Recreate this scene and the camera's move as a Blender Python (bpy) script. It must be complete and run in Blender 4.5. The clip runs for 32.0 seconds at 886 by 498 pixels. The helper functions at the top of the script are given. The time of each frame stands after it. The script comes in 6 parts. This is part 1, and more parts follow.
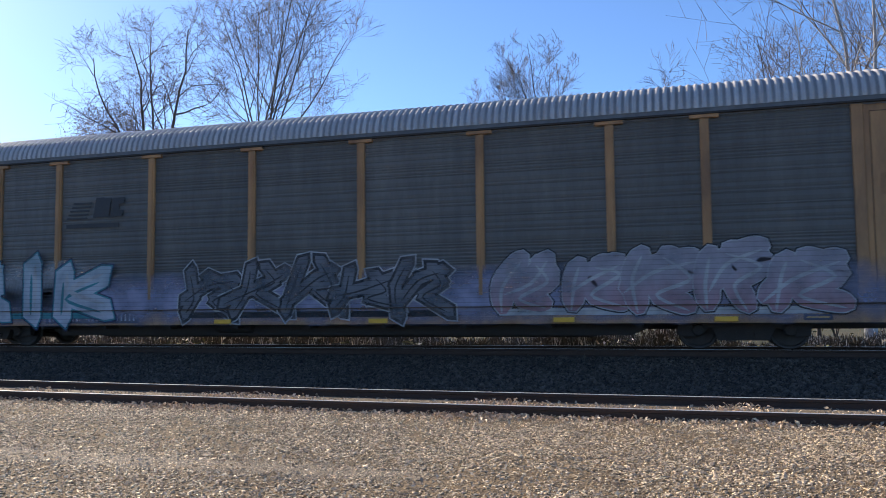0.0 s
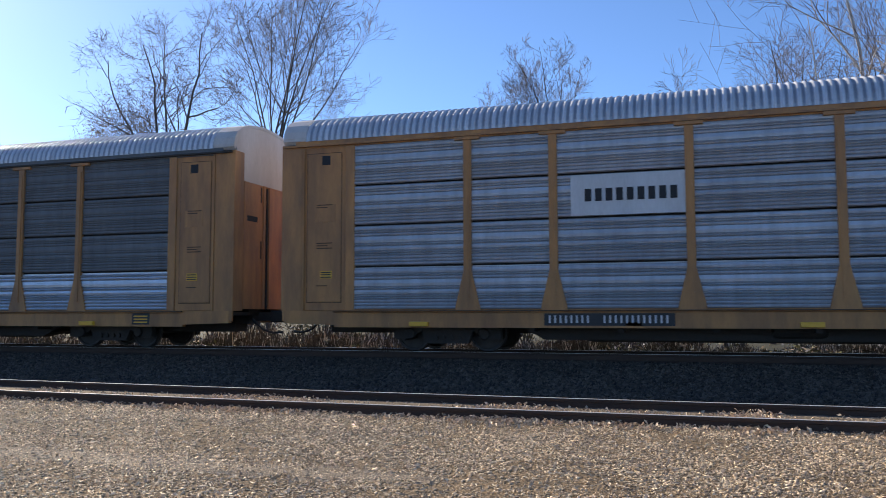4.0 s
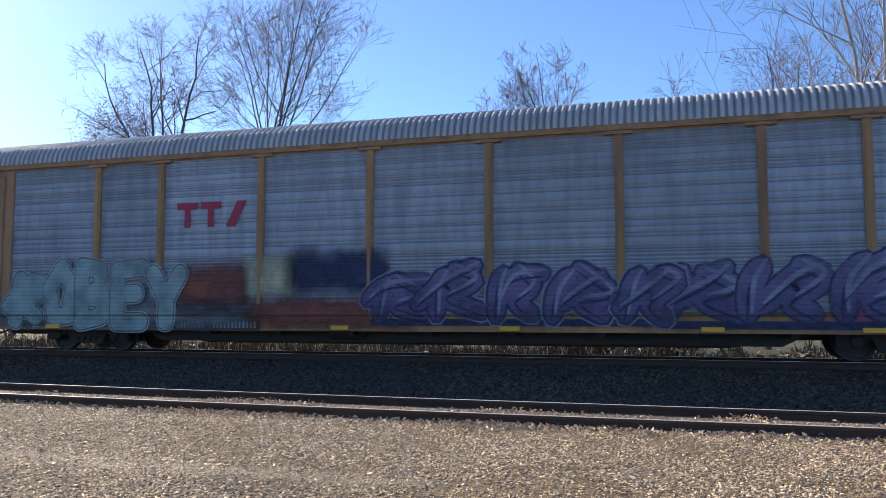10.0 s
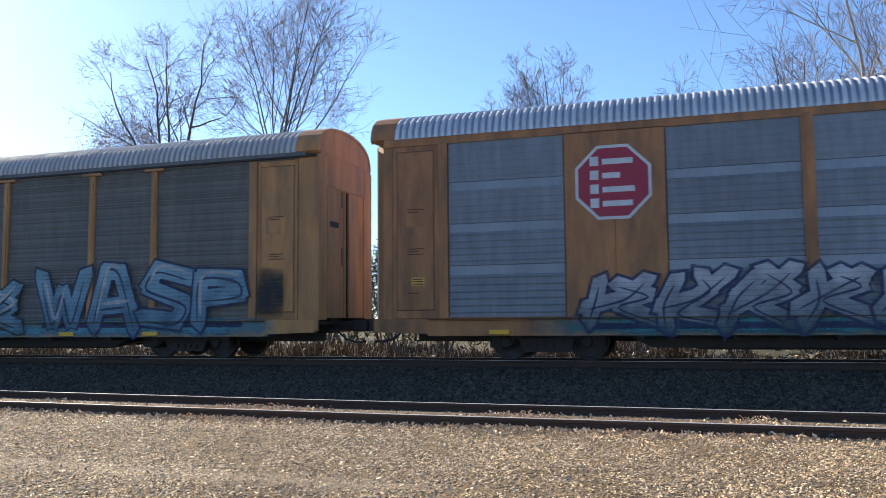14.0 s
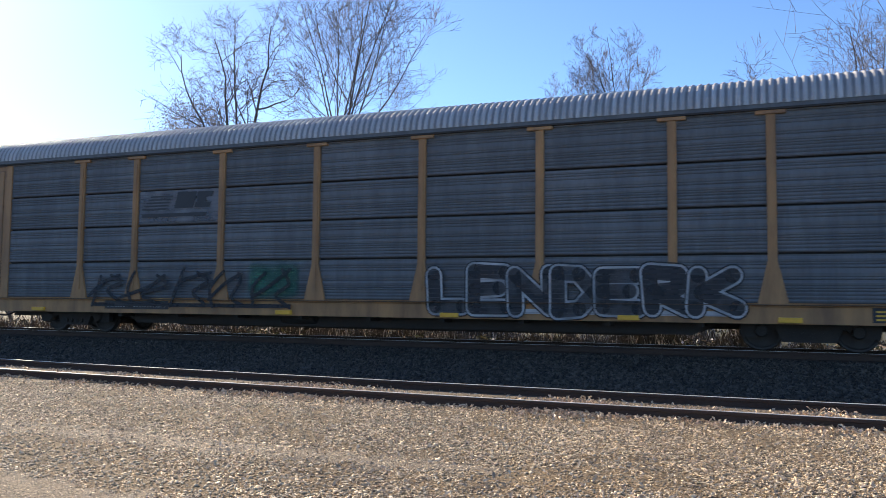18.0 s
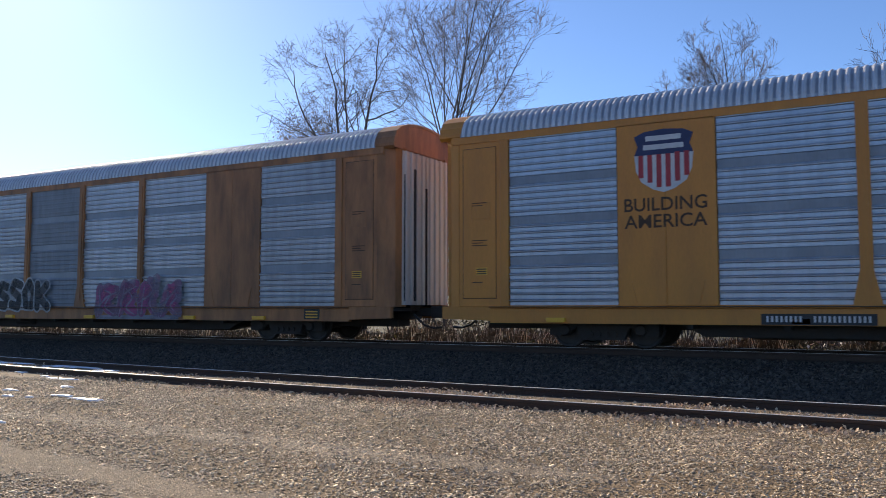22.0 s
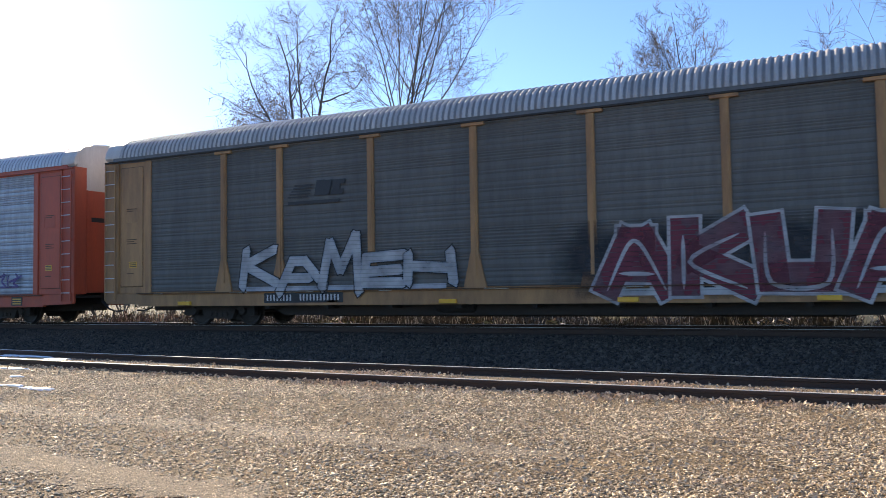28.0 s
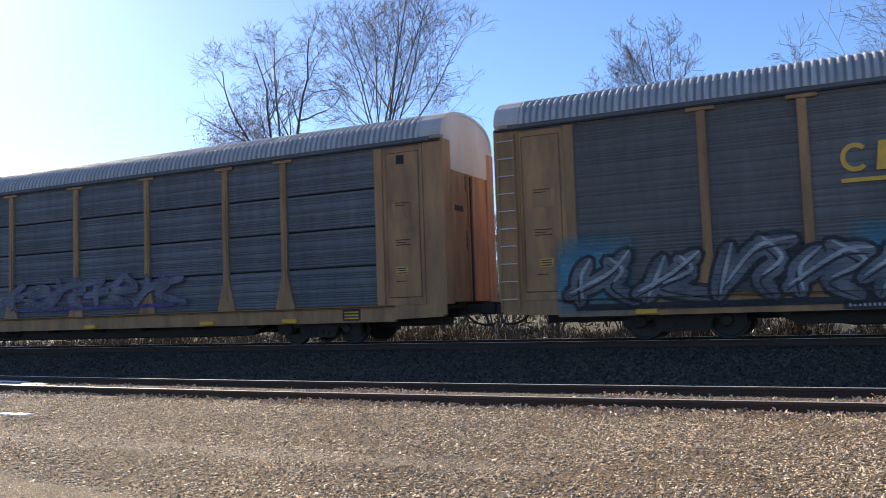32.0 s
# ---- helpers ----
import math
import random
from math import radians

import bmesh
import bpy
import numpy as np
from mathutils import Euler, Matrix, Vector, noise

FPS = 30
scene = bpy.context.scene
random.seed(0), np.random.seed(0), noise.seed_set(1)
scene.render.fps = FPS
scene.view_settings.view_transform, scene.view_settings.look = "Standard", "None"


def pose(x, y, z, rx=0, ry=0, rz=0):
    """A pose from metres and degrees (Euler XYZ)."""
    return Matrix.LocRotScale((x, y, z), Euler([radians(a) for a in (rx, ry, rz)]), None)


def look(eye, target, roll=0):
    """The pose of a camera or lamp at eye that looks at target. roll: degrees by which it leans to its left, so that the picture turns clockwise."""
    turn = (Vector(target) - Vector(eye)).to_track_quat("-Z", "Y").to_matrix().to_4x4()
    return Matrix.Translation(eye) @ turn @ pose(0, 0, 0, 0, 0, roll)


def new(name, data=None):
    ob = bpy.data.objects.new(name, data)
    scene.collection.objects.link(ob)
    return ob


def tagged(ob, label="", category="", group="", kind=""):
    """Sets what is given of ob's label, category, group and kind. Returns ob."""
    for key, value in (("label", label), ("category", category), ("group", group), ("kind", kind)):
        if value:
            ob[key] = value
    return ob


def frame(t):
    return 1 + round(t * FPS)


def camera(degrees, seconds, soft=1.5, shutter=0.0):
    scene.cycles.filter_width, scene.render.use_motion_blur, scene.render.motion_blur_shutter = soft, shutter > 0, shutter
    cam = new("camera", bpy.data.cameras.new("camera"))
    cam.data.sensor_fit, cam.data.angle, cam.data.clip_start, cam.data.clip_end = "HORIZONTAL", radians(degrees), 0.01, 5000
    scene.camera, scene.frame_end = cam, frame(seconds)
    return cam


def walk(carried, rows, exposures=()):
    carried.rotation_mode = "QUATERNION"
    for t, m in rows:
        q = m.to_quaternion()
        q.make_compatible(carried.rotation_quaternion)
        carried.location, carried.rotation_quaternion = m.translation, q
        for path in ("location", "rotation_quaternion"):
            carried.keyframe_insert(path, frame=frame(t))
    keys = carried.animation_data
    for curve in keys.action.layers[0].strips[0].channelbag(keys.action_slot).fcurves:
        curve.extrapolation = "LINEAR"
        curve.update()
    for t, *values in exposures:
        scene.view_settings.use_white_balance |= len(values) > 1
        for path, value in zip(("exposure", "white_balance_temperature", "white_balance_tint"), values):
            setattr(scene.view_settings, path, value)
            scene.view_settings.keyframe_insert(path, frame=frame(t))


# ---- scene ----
# The train passes along +x on the main track; y points away from the viewer, z up.
EYE = 1.27
cam = camera(55.97, 32.0, soft=0.8, shutter=0.06)
ROWS = [
    (0, 17.142, 4.133, 0.540), (0.5, 17.118, 4.007, 0.564), (1, 17.062, 3.980, 0.676), (1.5, 17.563, 4.010, 0.967),
    (2, 18.015, 3.952, 0.984), (2.5, 18.163, 3.807, 0.833), (3, 18.164, 3.918, 0.466), (3.5, 17.860, 4.312, 0.259),
    (5.5, 18.174, 4.377, -0.300), (6, 18.287, 4.389, -0.188), (6.5, 18.299, 4.506, -0.194), (7, 18.308, 4.703, -0.199),
    (7.5, 18.195, 4.644, -0.302), (8, 17.710, 4.315, -0.199), (8.5, 17.198, 4.031, -0.128), (9, 16.994, 4.215, -0.249),
    (9.5, 17.184, 4.436, -0.249), (10, 17.597, 4.671, -0.056), (10.5, 17.955, 4.772, 0.192), (11, 18.004, 4.510, 0.294),
    (11.5, 18.047, 4.103, 0.392), (12, 17.926, 3.897, 0.381), (12.5, 18.028, 4.126, 0.321), (13, 18.151, 4.435, 0.406),
    (13.5, 18.254, 4.589, 0.645), (14, 18.094, 4.950, 0.499), (14.5, 17.786, 4.986, 0.062), (16.5, 14.547, 4.784, -0.516),
    (17, 15.568, 4.343, -0.184), (17.5, 18.666, 4.066, -0.197), (18, 22.240, 3.777, -0.586), (18.5, 25.227, 3.215, -0.508),
    (19, 27.508, 3.580, 0.342), (19.5, 29.186, 4.261, 0.794), (20, 30.137, 4.592, 0.533), (20.5, 30.348, 4.447, 0.319),
    (21, 30.214, 4.361, 0.195), (21.5, 29.977, 4.343, -0.015), (22, 29.807, 4.115, 0.006), (22.5, 29.592, 3.870, 0.276),
    (23, 29.474, 3.853, 0.329), (23.5, 29.350, 3.891, 0.215), (24, 29.104, 3.733, 0.148), (24.5, 28.972, 3.350, 0.340),
    (25, 28.749, 3.239, 0.416), (25.5, 28.516, 3.320, 0.417), (27.5, 27.908, 2.968, 0.671), (28, 26.891, 2.860, 0.862),
    (28.5, 25.619, 2.579, 1.605), (29, 25.777, 2.601, 1.906), (29.5, 26.007, 3.209, 2.129), (30, 25.887, 3.027, 1.961),
    (30.5, 25.874, 3.152, 2.074), (31, 26.035, 3.697, 2.332), (31.5, 25.888, 3.838, 2.234), (32, 25.614, 3.938, 1.935),
]
EXPOSURES = [(0.0, 0.64, 6400, 12), (1.0, 0.79, 6500, 12), (2.0, 0.72, 6500, 12), (3.0, 0.52, 6450, 12), (5.5, 0.74, 6450, 12), (6.0, 0.84, 6500, 12), (7.0, 0.44, 6300, 12), (9.0, 0.54, 6300, 12), (10.0, 0.76, 6500, 12), (12.0, 0.99, 6850, 10), (14.0, 0.96, 6950, 9), (16.5, 0.54, 6400, 12), (18.0, 0.84, 6650, 11), (19.0, 1.02, 6850, 10), (20.0, 0.49, 6750, 13), (21.0, 0.32, 6650, 13), (23.0, 0.55, 6700, 13), (24.0, 0.7, 6750, 13), (25.5, 0.85, 6850, 13), (28.0, 0.98, 6880, 12), (29.0, 1.05, 6980, 12), (30.0, 0.82, 6880, 12), (32.0, 0.67, 6730, 13)]
walk(cam, [(t, pose(0, 0, EYE, 90 + pitch, roll, yaw)) for t, yaw, pitch, roll in ROWS], EXPOSURES)

# ---- light ----
SUN_AZ, SUN_EL = -58.0, 25.8        # degrees from +y towards -x; above the horizon
sx = math.sin(radians(SUN_AZ)) * math.cos(radians(SUN_EL))
sy = math.cos(radians(SUN_AZ)) * math.cos(radians(SUN_EL))
sz = math.sin(radians(SUN_EL))
sun = new("sun", bpy.data.lights.new("sun", "SUN"))
sun.data.energy, sun.data.angle, sun.data.color = 5.6, radians(0.53), (1.0, 0.86, 0.66)
sun.matrix_world = look((sx * 50, sy * 50, sz * 50), (0, 0, 0))
world = bpy.data.worlds.new("world")
scene.world = world
world.use_nodes = True
sky = world.node_tree.nodes.new("ShaderNodeTexSky")
sky.sky_type, sky.sun_disc = "NISHITA", False
sky.sun_elevation, sky.sun_rotation = radians(SUN_EL), radians(SUN_AZ)
sky.air_density, sky.dust_density, sky.ozone_density = 0.85, 0.5, 6.0
sky.altitude = 1100.0
back = world.node_tree.nodes["Background"]
world.node_tree.links.new(sky.outputs[0], back.inputs[0])
back.inputs[1].default_value = 0.136


# ---- materials ----
def material(name, colour, rough=0.6, metal=0.0, second=None, scale=6.0, grain=60.0, bump=0.2, stretch=(1, 1, 1), amount=0.6, island=0.0, rnd=0.0, spec=0.5, drip=0.0):
    """Two scales of variation between colour and second, with fine relief."""
    m = bpy.data.materials.new(name)
    m.use_nodes = True
    n, l = m.node_tree.nodes, m.node_tree.links
    bs = n["Principled BSDF"]
    bs.inputs["Roughness"].default_value, bs.inputs["Metallic"].default_value = rough, metal
    bs.inputs["Specular IOR Level"].default_value = spec
    tc, mp = n.new("ShaderNodeTexCoord"), n.new("ShaderNodeMapping")
    l.new(tc.outputs["Object"], mp.inputs[0])
    mp.inputs["Scale"].default_value = stretch
    if rnd:
        info, far = n.new("ShaderNodeObjectInfo"), n.new("ShaderNodeMath")
        far.operation = "MULTIPLY"
        far.inputs[1].default_value = 40.0
        l.new(info.outputs["Random"], far.inputs[0])
        l.new(far.outputs[0], mp.inputs["Location"])
    big, fine = n.new("ShaderNodeTexNoise"), n.new("ShaderNodeTexNoise")
    for t, s in ((big, scale), (fine, grain)):
        t.inputs["Scale"].default_value, t.inputs["Detail"].default_value, t.inputs["Roughness"].default_value = s, 7.0, 0.62
        l.new(mp.outputs[0], t.inputs["Vector"])
    ramp = n.new("ShaderNodeMapRange")
    ramp.inputs[1].default_value, ramp.inputs[2].default_value = 0.35, 0.7
    l.new(big.outputs[0], ramp.inputs[0])
    mul = n.new("ShaderNodeMath")
    mul.operation = "MULTIPLY"
    mul.inputs[1].default_value = amount
    l.new(ramp.outputs[0], mul.inputs[0])
    mix = n.new("ShaderNodeMix")
    mix.data_type = "RGBA"
    mix.inputs[6].default_value = (*colour, 1)
    sec = second or tuple(c * 0.55 for c in colour)
    mix.inputs[7].default_value = (*sec, 1)
    l.new(mul.outputs[0], mix.inputs[0])
    out = mix.outputs[2]
    hsv = n.new("ShaderNodeHueSaturation")
    val = n.new("ShaderNodeMapRange")
    val.inputs[1].default_value, val.inputs[2].default_value = 0.3, 0.7
    k = 0.22 if rough >= 0.65 else 0.07
    val.inputs[3].default_value, val.inputs[4].default_value = 1 - k, 1 + k
    l.new(fine.outputs[0], val.inputs[0])
    last = val.outputs[0]
    for k, node, sock in ((island, "ShaderNodeNewGeometry", "Random Per Island"), (rnd, "ShaderNodeObjectInfo", "Random")):
        if k:
            g, r, ml = n.new(node), n.new("ShaderNodeMapRange"), n.new("ShaderNodeMath")
            r.inputs[3].default_value, r.inputs[4].default_value = 1 - k, 1 + k
            l.new(g.outputs[sock], r.inputs[0])
            ml.operation = "MULTIPLY"
            l.new(last, ml.inputs[0])
            l.new(r.outputs[0], ml.inputs[1])
            last = ml.outputs[0]
    if drip:
        run, blot, mr2, ml2 = n.new("ShaderNodeMapping"), n.new("ShaderNodeTexNoise"), n.new("ShaderNodeMapRange"), n.new("ShaderNodeMath")
        run.inputs["Scale"].default_value = (3.2, 1.0, 0.55)
        blot.inputs["Scale"].default_value, blot.inputs["Detail"].default_value, blot.inputs["Roughness"].default_value = 1.5, 4.0, 0.6
        mr2.inputs[1].default_value, mr2.inputs[2].default_value, mr2.inputs[3].default_value, mr2.inputs[4].default_value = 0.36, 0.66, 1 + 0.45 * drip, 1 - drip
        ml2.operation = "MULTIPLY"
        l.new(tc.outputs["Object"], run.inputs[0])
        if rnd:
            l.new(far.outputs[0], run.inputs["Location"])
        l.new(run.outputs[0], blot.inputs["Vector"])
        l.new(blot.outputs[0], mr2.inputs[0])
        l.new(last, ml2.inputs[0])
        l.new(mr2.outputs[0], ml2.inputs[1])
        last = ml2.outputs[0]
    l.new(last, hsv.inputs["Value"])
    l.new(out, hsv.inputs["Color"])
    l.new(hsv.outputs[0], bs.inputs["Base Color"])
    if bump:
        b = n.new("ShaderNodeBump")
        b.inputs["Strength"].default_value, b.inputs["Distance"].default_value = bump, 0.01
        l.new(fine.outputs[0], b.inputs["Height"])
        l.new(b.outputs[0], bs.inputs["Normal"])
    return m


def spray(name, low, high, z0, z1):
    """Sprayed paint that fades from one colour below to another above."""
    m = material(name, low, 0.55, 0.0, None, 3.0, 40.0, 0.1)
    n, l = m.node_tree.nodes, m.node_tree.links
    mix = [x for x in n if x.bl_idname == "ShaderNodeMix"][0]
    tc = [x for x in n if x.bl_idname == "ShaderNodeTexCoord"][0]
    noise_node = [x for x in n if x.bl_idname == "ShaderNodeTexNoise"][0]
    sep, add, mr = n.new("ShaderNodeSeparateXYZ"), n.new("ShaderNodeMath"), n.new("ShaderNodeMapRange")
    l.new(tc.outputs["Object"], sep.inputs[0])
    add.operation = "ADD"
    l.new(sep.outputs[2], add.inputs[0])
    l.new(noise_node.outputs[0], add.inputs[1])
    mr.inputs[1].default_value, mr.inputs[2].default_value = z0 + 0.45, z1 + 0.45
    l.new(add.outputs[0], mr.inputs[0])
    l.new(mr.outputs[0], mix.inputs[0])
    mix.inputs[7].default_value = (*high, 1)
    return m


STREAK = (1, 1, 0.22)
YELLOW = material("wagon_yellow", (0.50, 0.228, 0.068), 0.5, 0, (0.22, 0.105, 0.045), 2.2, 30, 0.1, STREAK, 0.95, rnd=0.06)
OCHRE = material("faded_ochre", (0.46, 0.238, 0.092), 0.6, 0, (0.21, 0.11, 0.052), 2.2, 30, 0.1, STREAK, 0.95, rnd=0.06)
ORANGE = material("rusty_orange_yellow", (0.44, 0.18, 0.06), 0.55, 0, (0.15, 0.07, 0.03), 2.2, 30, 0.1, STREAK, 0.95, rnd=0.06)
FRESH = material("fresh_yellow", (0.60, 0.232, 0.030), 0.45, 0, (0.36, 0.14, 0.03), 1.6, 30, 0.05, STREAK, 0.5, rnd=0.04)
WHITE = material("dirty_white_paint", (0.62, 0.61, 0.60), 0.5, 0, (0.42, 0.40, 0.38), 1.3, 30, 0.06, STREAK, 0.6, rnd=0.04)
RED = material("orange_red_paint", (0.48, 0.075, 0.03), 0.5, 0, (0.26, 0.05, 0.03), 1.5, 30, 0.08, STREAK, 0.7, rnd=0.05)
MAROON = material("maroon_paint", (0.060, 0.011, 0.018), 0.5, 0, (0.032, 0.009, 0.011), 1.5, 30, 0.08, STREAK, 0.6)
SMEAR = (0.35, 1, 1)
SILVER = material("galvanised_panel", (0.54, 0.585, 0.65), 0.38, 0.70, (0.38, 0.415, 0.47), 0.8, 45, 0.05, SMEAR, 0.6, rnd=0.08, drip=0.10)
STEELY = material("blue_steel_panel", (0.43, 0.48, 0.55), 0.36, 0.7, (0.31, 0.35, 0.41), 0.9, 45, 0.05, SMEAR, 0.6, rnd=0.08, drip=0.12)
PEWTER = material("pewter_panel", (0.335, 0.36, 0.39), 0.45, 0.4, (0.225, 0.24, 0.265), 0.9, 45, 0.06, SMEAR, 0.7, rnd=0.12, drip=0.20)
GREY = material("weathered_grey_panel", (0.445, 0.465, 0.50), 0.42, 0.5, (0.30, 0.315, 0.345), 0.9, 45, 0.06, SMEAR, 0.7, rnd=0.10, drip=0.16)
SLATE = material("slate_grey_panel", (0.205, 0.222, 0.245), 0.5, 0.3, (0.13, 0.14, 0.155), 0.9, 45, 0.06, SMEAR, 0.7, rnd=0.08, drip=0.16)
DARK = material("sooty_dark_panel", (0.140, 0.131, 0.114), 0.6, 0.1, (0.086, 0.083, 0.076), 0.9, 25, 0.08, STREAK, 0.8, rnd=0.10, drip=0.16)
DUSK = material("dark_grey_panel", (0.150, 0.152, 0.152), 0.6, 0.1, (0.09, 0.093, 0.097), 0.9, 25, 0.08, STREAK, 0.8, rnd=0.10, drip=0.16)
# Paler than the roof sheets: sun on the seam crests is painted in.
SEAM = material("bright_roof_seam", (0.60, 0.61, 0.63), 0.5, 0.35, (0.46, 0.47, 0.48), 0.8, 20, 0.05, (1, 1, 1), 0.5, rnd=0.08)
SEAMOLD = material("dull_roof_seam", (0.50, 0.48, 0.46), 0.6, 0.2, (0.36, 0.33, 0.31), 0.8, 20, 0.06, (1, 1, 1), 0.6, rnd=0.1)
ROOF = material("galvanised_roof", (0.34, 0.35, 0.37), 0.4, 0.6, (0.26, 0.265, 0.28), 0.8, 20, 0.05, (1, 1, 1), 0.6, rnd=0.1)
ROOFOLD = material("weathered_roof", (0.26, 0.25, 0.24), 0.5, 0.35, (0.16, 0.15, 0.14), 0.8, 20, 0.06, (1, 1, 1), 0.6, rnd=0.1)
UNDER = material("underframe_grime", (0.035, 0.030, 0.027), 0.75, 0.1, (0.055, 0.040, 0.030), 2.5, 40, 0.2)
STEEL = material("worn_wheel_steel", (0.06, 0.052, 0.047), 0.55, 0.5, (0.03, 0.025, 0.022), 4, 50, 0.2)
RAILTOP = material("polished_rail_head", (0.72, 0.69, 0.65), 0.42, 0.45, (0.50, 0.44, 0.39), 3, 60, 0.05, (0.2, 1, 1))
RAILOLD = material("rusty_rail", (0.060, 0.036, 0.026), 0.8, 0.2, (0.10, 0.055, 0.035), 5, 70, 0.3, (0.3, 1, 1))
SEAL = material("dark_door_gap", (0.02, 0.02, 0.022), 0.7, 0, None, 4, 40, 0.1)
PALE = material("pale_door_paint", (0.60, 0.56, 0.52), 0.5, 0, (0.40, 0.33, 0.27), 1.2, 30, 0.06, STREAK, 0.7)
BLACK = material("black_paint", (0.018, 0.018, 0.020), 0.5, 0, (0.03, 0.03, 0.032), 4, 40, 0.05)
INK = material("white_marking", (0.62, 0.62, 0.61), 0.55, 0, (0.42, 0.42, 0.41), 5, 40, 0.04)
BROWNINK = material("dark_brown_marking", (0.075, 0.035, 0.012), 0.6, 0, None, 5, 40, 0.04)
SIGNAL = material("reflector_yellow", (0.80, 0.42, 0.03), 0.35, 0, (0.55, 0.28, 0.03), 5, 40, 0.02)
TIE = material("old_tie_wood", (0.050, 0.038, 0.030), 0.9, 0, (0.085, 0.065, 0.050), 3, 40, 0.5, (0.6, 6, 1), rnd=0.2)


# ---- mesh helpers ----
class Build:
    """Collects vertices and faces, then makes one mesh."""

    def __init__(self):
        self.v, self.f, self.m = [], [], []

    def add(self, verts, faces, slot=0):
        k = len(self.v)
        self.v += [tuple(p) for p in verts]
        self.f += [tuple(i + k for i in q) for q in faces]
        self.m += [slot] * len(faces)
        return self

    def box(self, x0, x1, y0, y1, z0, z1, slot=0):
        return self.add([(x, y, z) for z in (z0, z1) for y in (y0, y1) for x in (x0, x1)],
                        [(0, 2, 3, 1), (4, 5, 7, 6), (0, 1, 5, 4), (2, 6, 7, 3), (0, 4, 6, 2), (1, 3, 7, 5)], slot)

    def slab(self, x0, x1, y0, y1, z0, z1, c=0.012, slot=0):
        """A box with its camera-side edges chamfered."""
        a = [(x0 + c, y0, z0 + c), (x1 - c, y0, z0 + c), (x1 - c, y0, z1 - c), (x0 + c, y0, z1 - c)]
        b = [(x0, y0 + c, z0), (x1, y0 + c, z0), (x1, y0 + c, z1), (x0, y0 + c, z1)]
        d = [(x0, y1, z0), (x1, y1, z0), (x1, y1, z1), (x0, y1, z1)]
        fs = [(0, 1, 2, 3)] + [(i, i + 4, (i + 1) % 4 + 4, (i + 1) % 4) for i in range(4)]
        fs += [(i + 4, i + 8, (i + 1) % 4 + 8, (i + 1) % 4 + 4) for i in range(4)] + [(11, 10, 9, 8)]
        return self.add(a + b + d, fs, slot)

    def extrude_x(self, profile, x0, x1, closed=True, slot=0):
        """profile: (y, z) points run along x."""
        n = len(profile)
        vs = [(x0, y, z) for y, z in profile] + [(x1, y, z) for y, z in profile]
        fs = [(i, (i + 1) % n, (i + 1) % n + n, i + n) for i in range(n if closed else n - 1)]
        if closed:
            fs += [tuple(range(n))[::-1], tuple(range(n, 2 * n))]
        return self.add(vs, fs, slot)

    def extrude_y(self, outline, y0, y1, slot=0):
        """outline: (x, z) points given depth along y."""
        n = len(outline)
        vs = [(x, y0, z) for x, z in outline] + [(x, y1, z) for x, z in outline]
        fs = [(i, i + n, (i + 1) % n + n, (i + 1) % n) for i in range(n)]
        fs += [tuple(range(n)), tuple(range(n, 2 * n))[::-1]]
        return self.add(vs, fs, slot)

    def lathe_y(self, rings, n=20, cx=0, cz=0, slot=0):
        """rings: (radius, y) turned about the y axis."""
        vs = [(cx + r * math.cos(2 * math.pi * i / n), y, cz + r * math.sin(2 * math.pi * i / n)) for r, y in rings for i in range(n)]
        fs = [(k * n + i, (k + 1) * n + i, (k + 1) * n + (i + 1) % n, k * n + (i + 1) % n) for k in range(len(rings) - 1) for i in range(n)]
        fs += [tuple(range(n)), tuple(range((len(rings) - 1) * n, len(rings) * n))[::-1]]
        return self.add(vs, fs, slot)

    def tube(self, pts, radii, n=5, slot=0):
        vs, fs = [], []
        for k, p in enumerate(pts):
            a, b = Vector(pts[max(k - 1, 0)]), Vector(pts[min(k + 1, len(pts) - 1)])
            w = (b - a).normalized()
            u = w.orthogonal().normalized()
            v = w.cross(u)
            for i in range(n):
                c = 2 * math.pi * i / n
                vs.append(tuple(Vector(p) + radii[k] * (math.cos(c) * u + math.sin(c) * v)))
        for k in range(len(pts) - 1):
            fs += [(k * n + i, k * n + (i + 1) % n, (k + 1) * n + (i + 1) % n, (k + 1) * n + i) for i in range(n)]
        return self.add(vs, fs, slot)

    def mesh(self, name, *mats, smooth=False):
        me = bpy.data.meshes.new(name)
        me.from_pydata(self.v, [], self.f)
        for m in mats:
            me.materials.append(m)
        if len(mats) > 1:
            me.polygons.foreach_set("material_index", self.m)
        if smooth:
            me.polygons.foreach_set("use_smooth", [True] * len(me.polygons))
        me.update()
        return me


def part(name, mesh, parent, label="", m=None, kind=""):
    ob = new(name, mesh)
    ob.parent = parent
    if m is not None:
        ob.matrix_basis = m
    return tagged(ob, label=label, kind=kind)


CACHE = {}


def cached(key, make, *mats, smooth=False):
    """One mesh for all alike pieces of one material."""
    full = (key, tuple(m.name for m in mats))
    if full not in CACHE:
        CACHE[full] = make().mesh(key if isinstance(key, str) else key[0], *mats, smooth=smooth)
    return CACHE[full]


# ---- ground, ballast and tracks ----
MAIN_Y, MAIN_Z = 19.28, 0.37          # centre of the main track, top of its rails
SIDE_Y, SIDE_Z = 10.53, 0.12          # centre of the siding, top of its rails


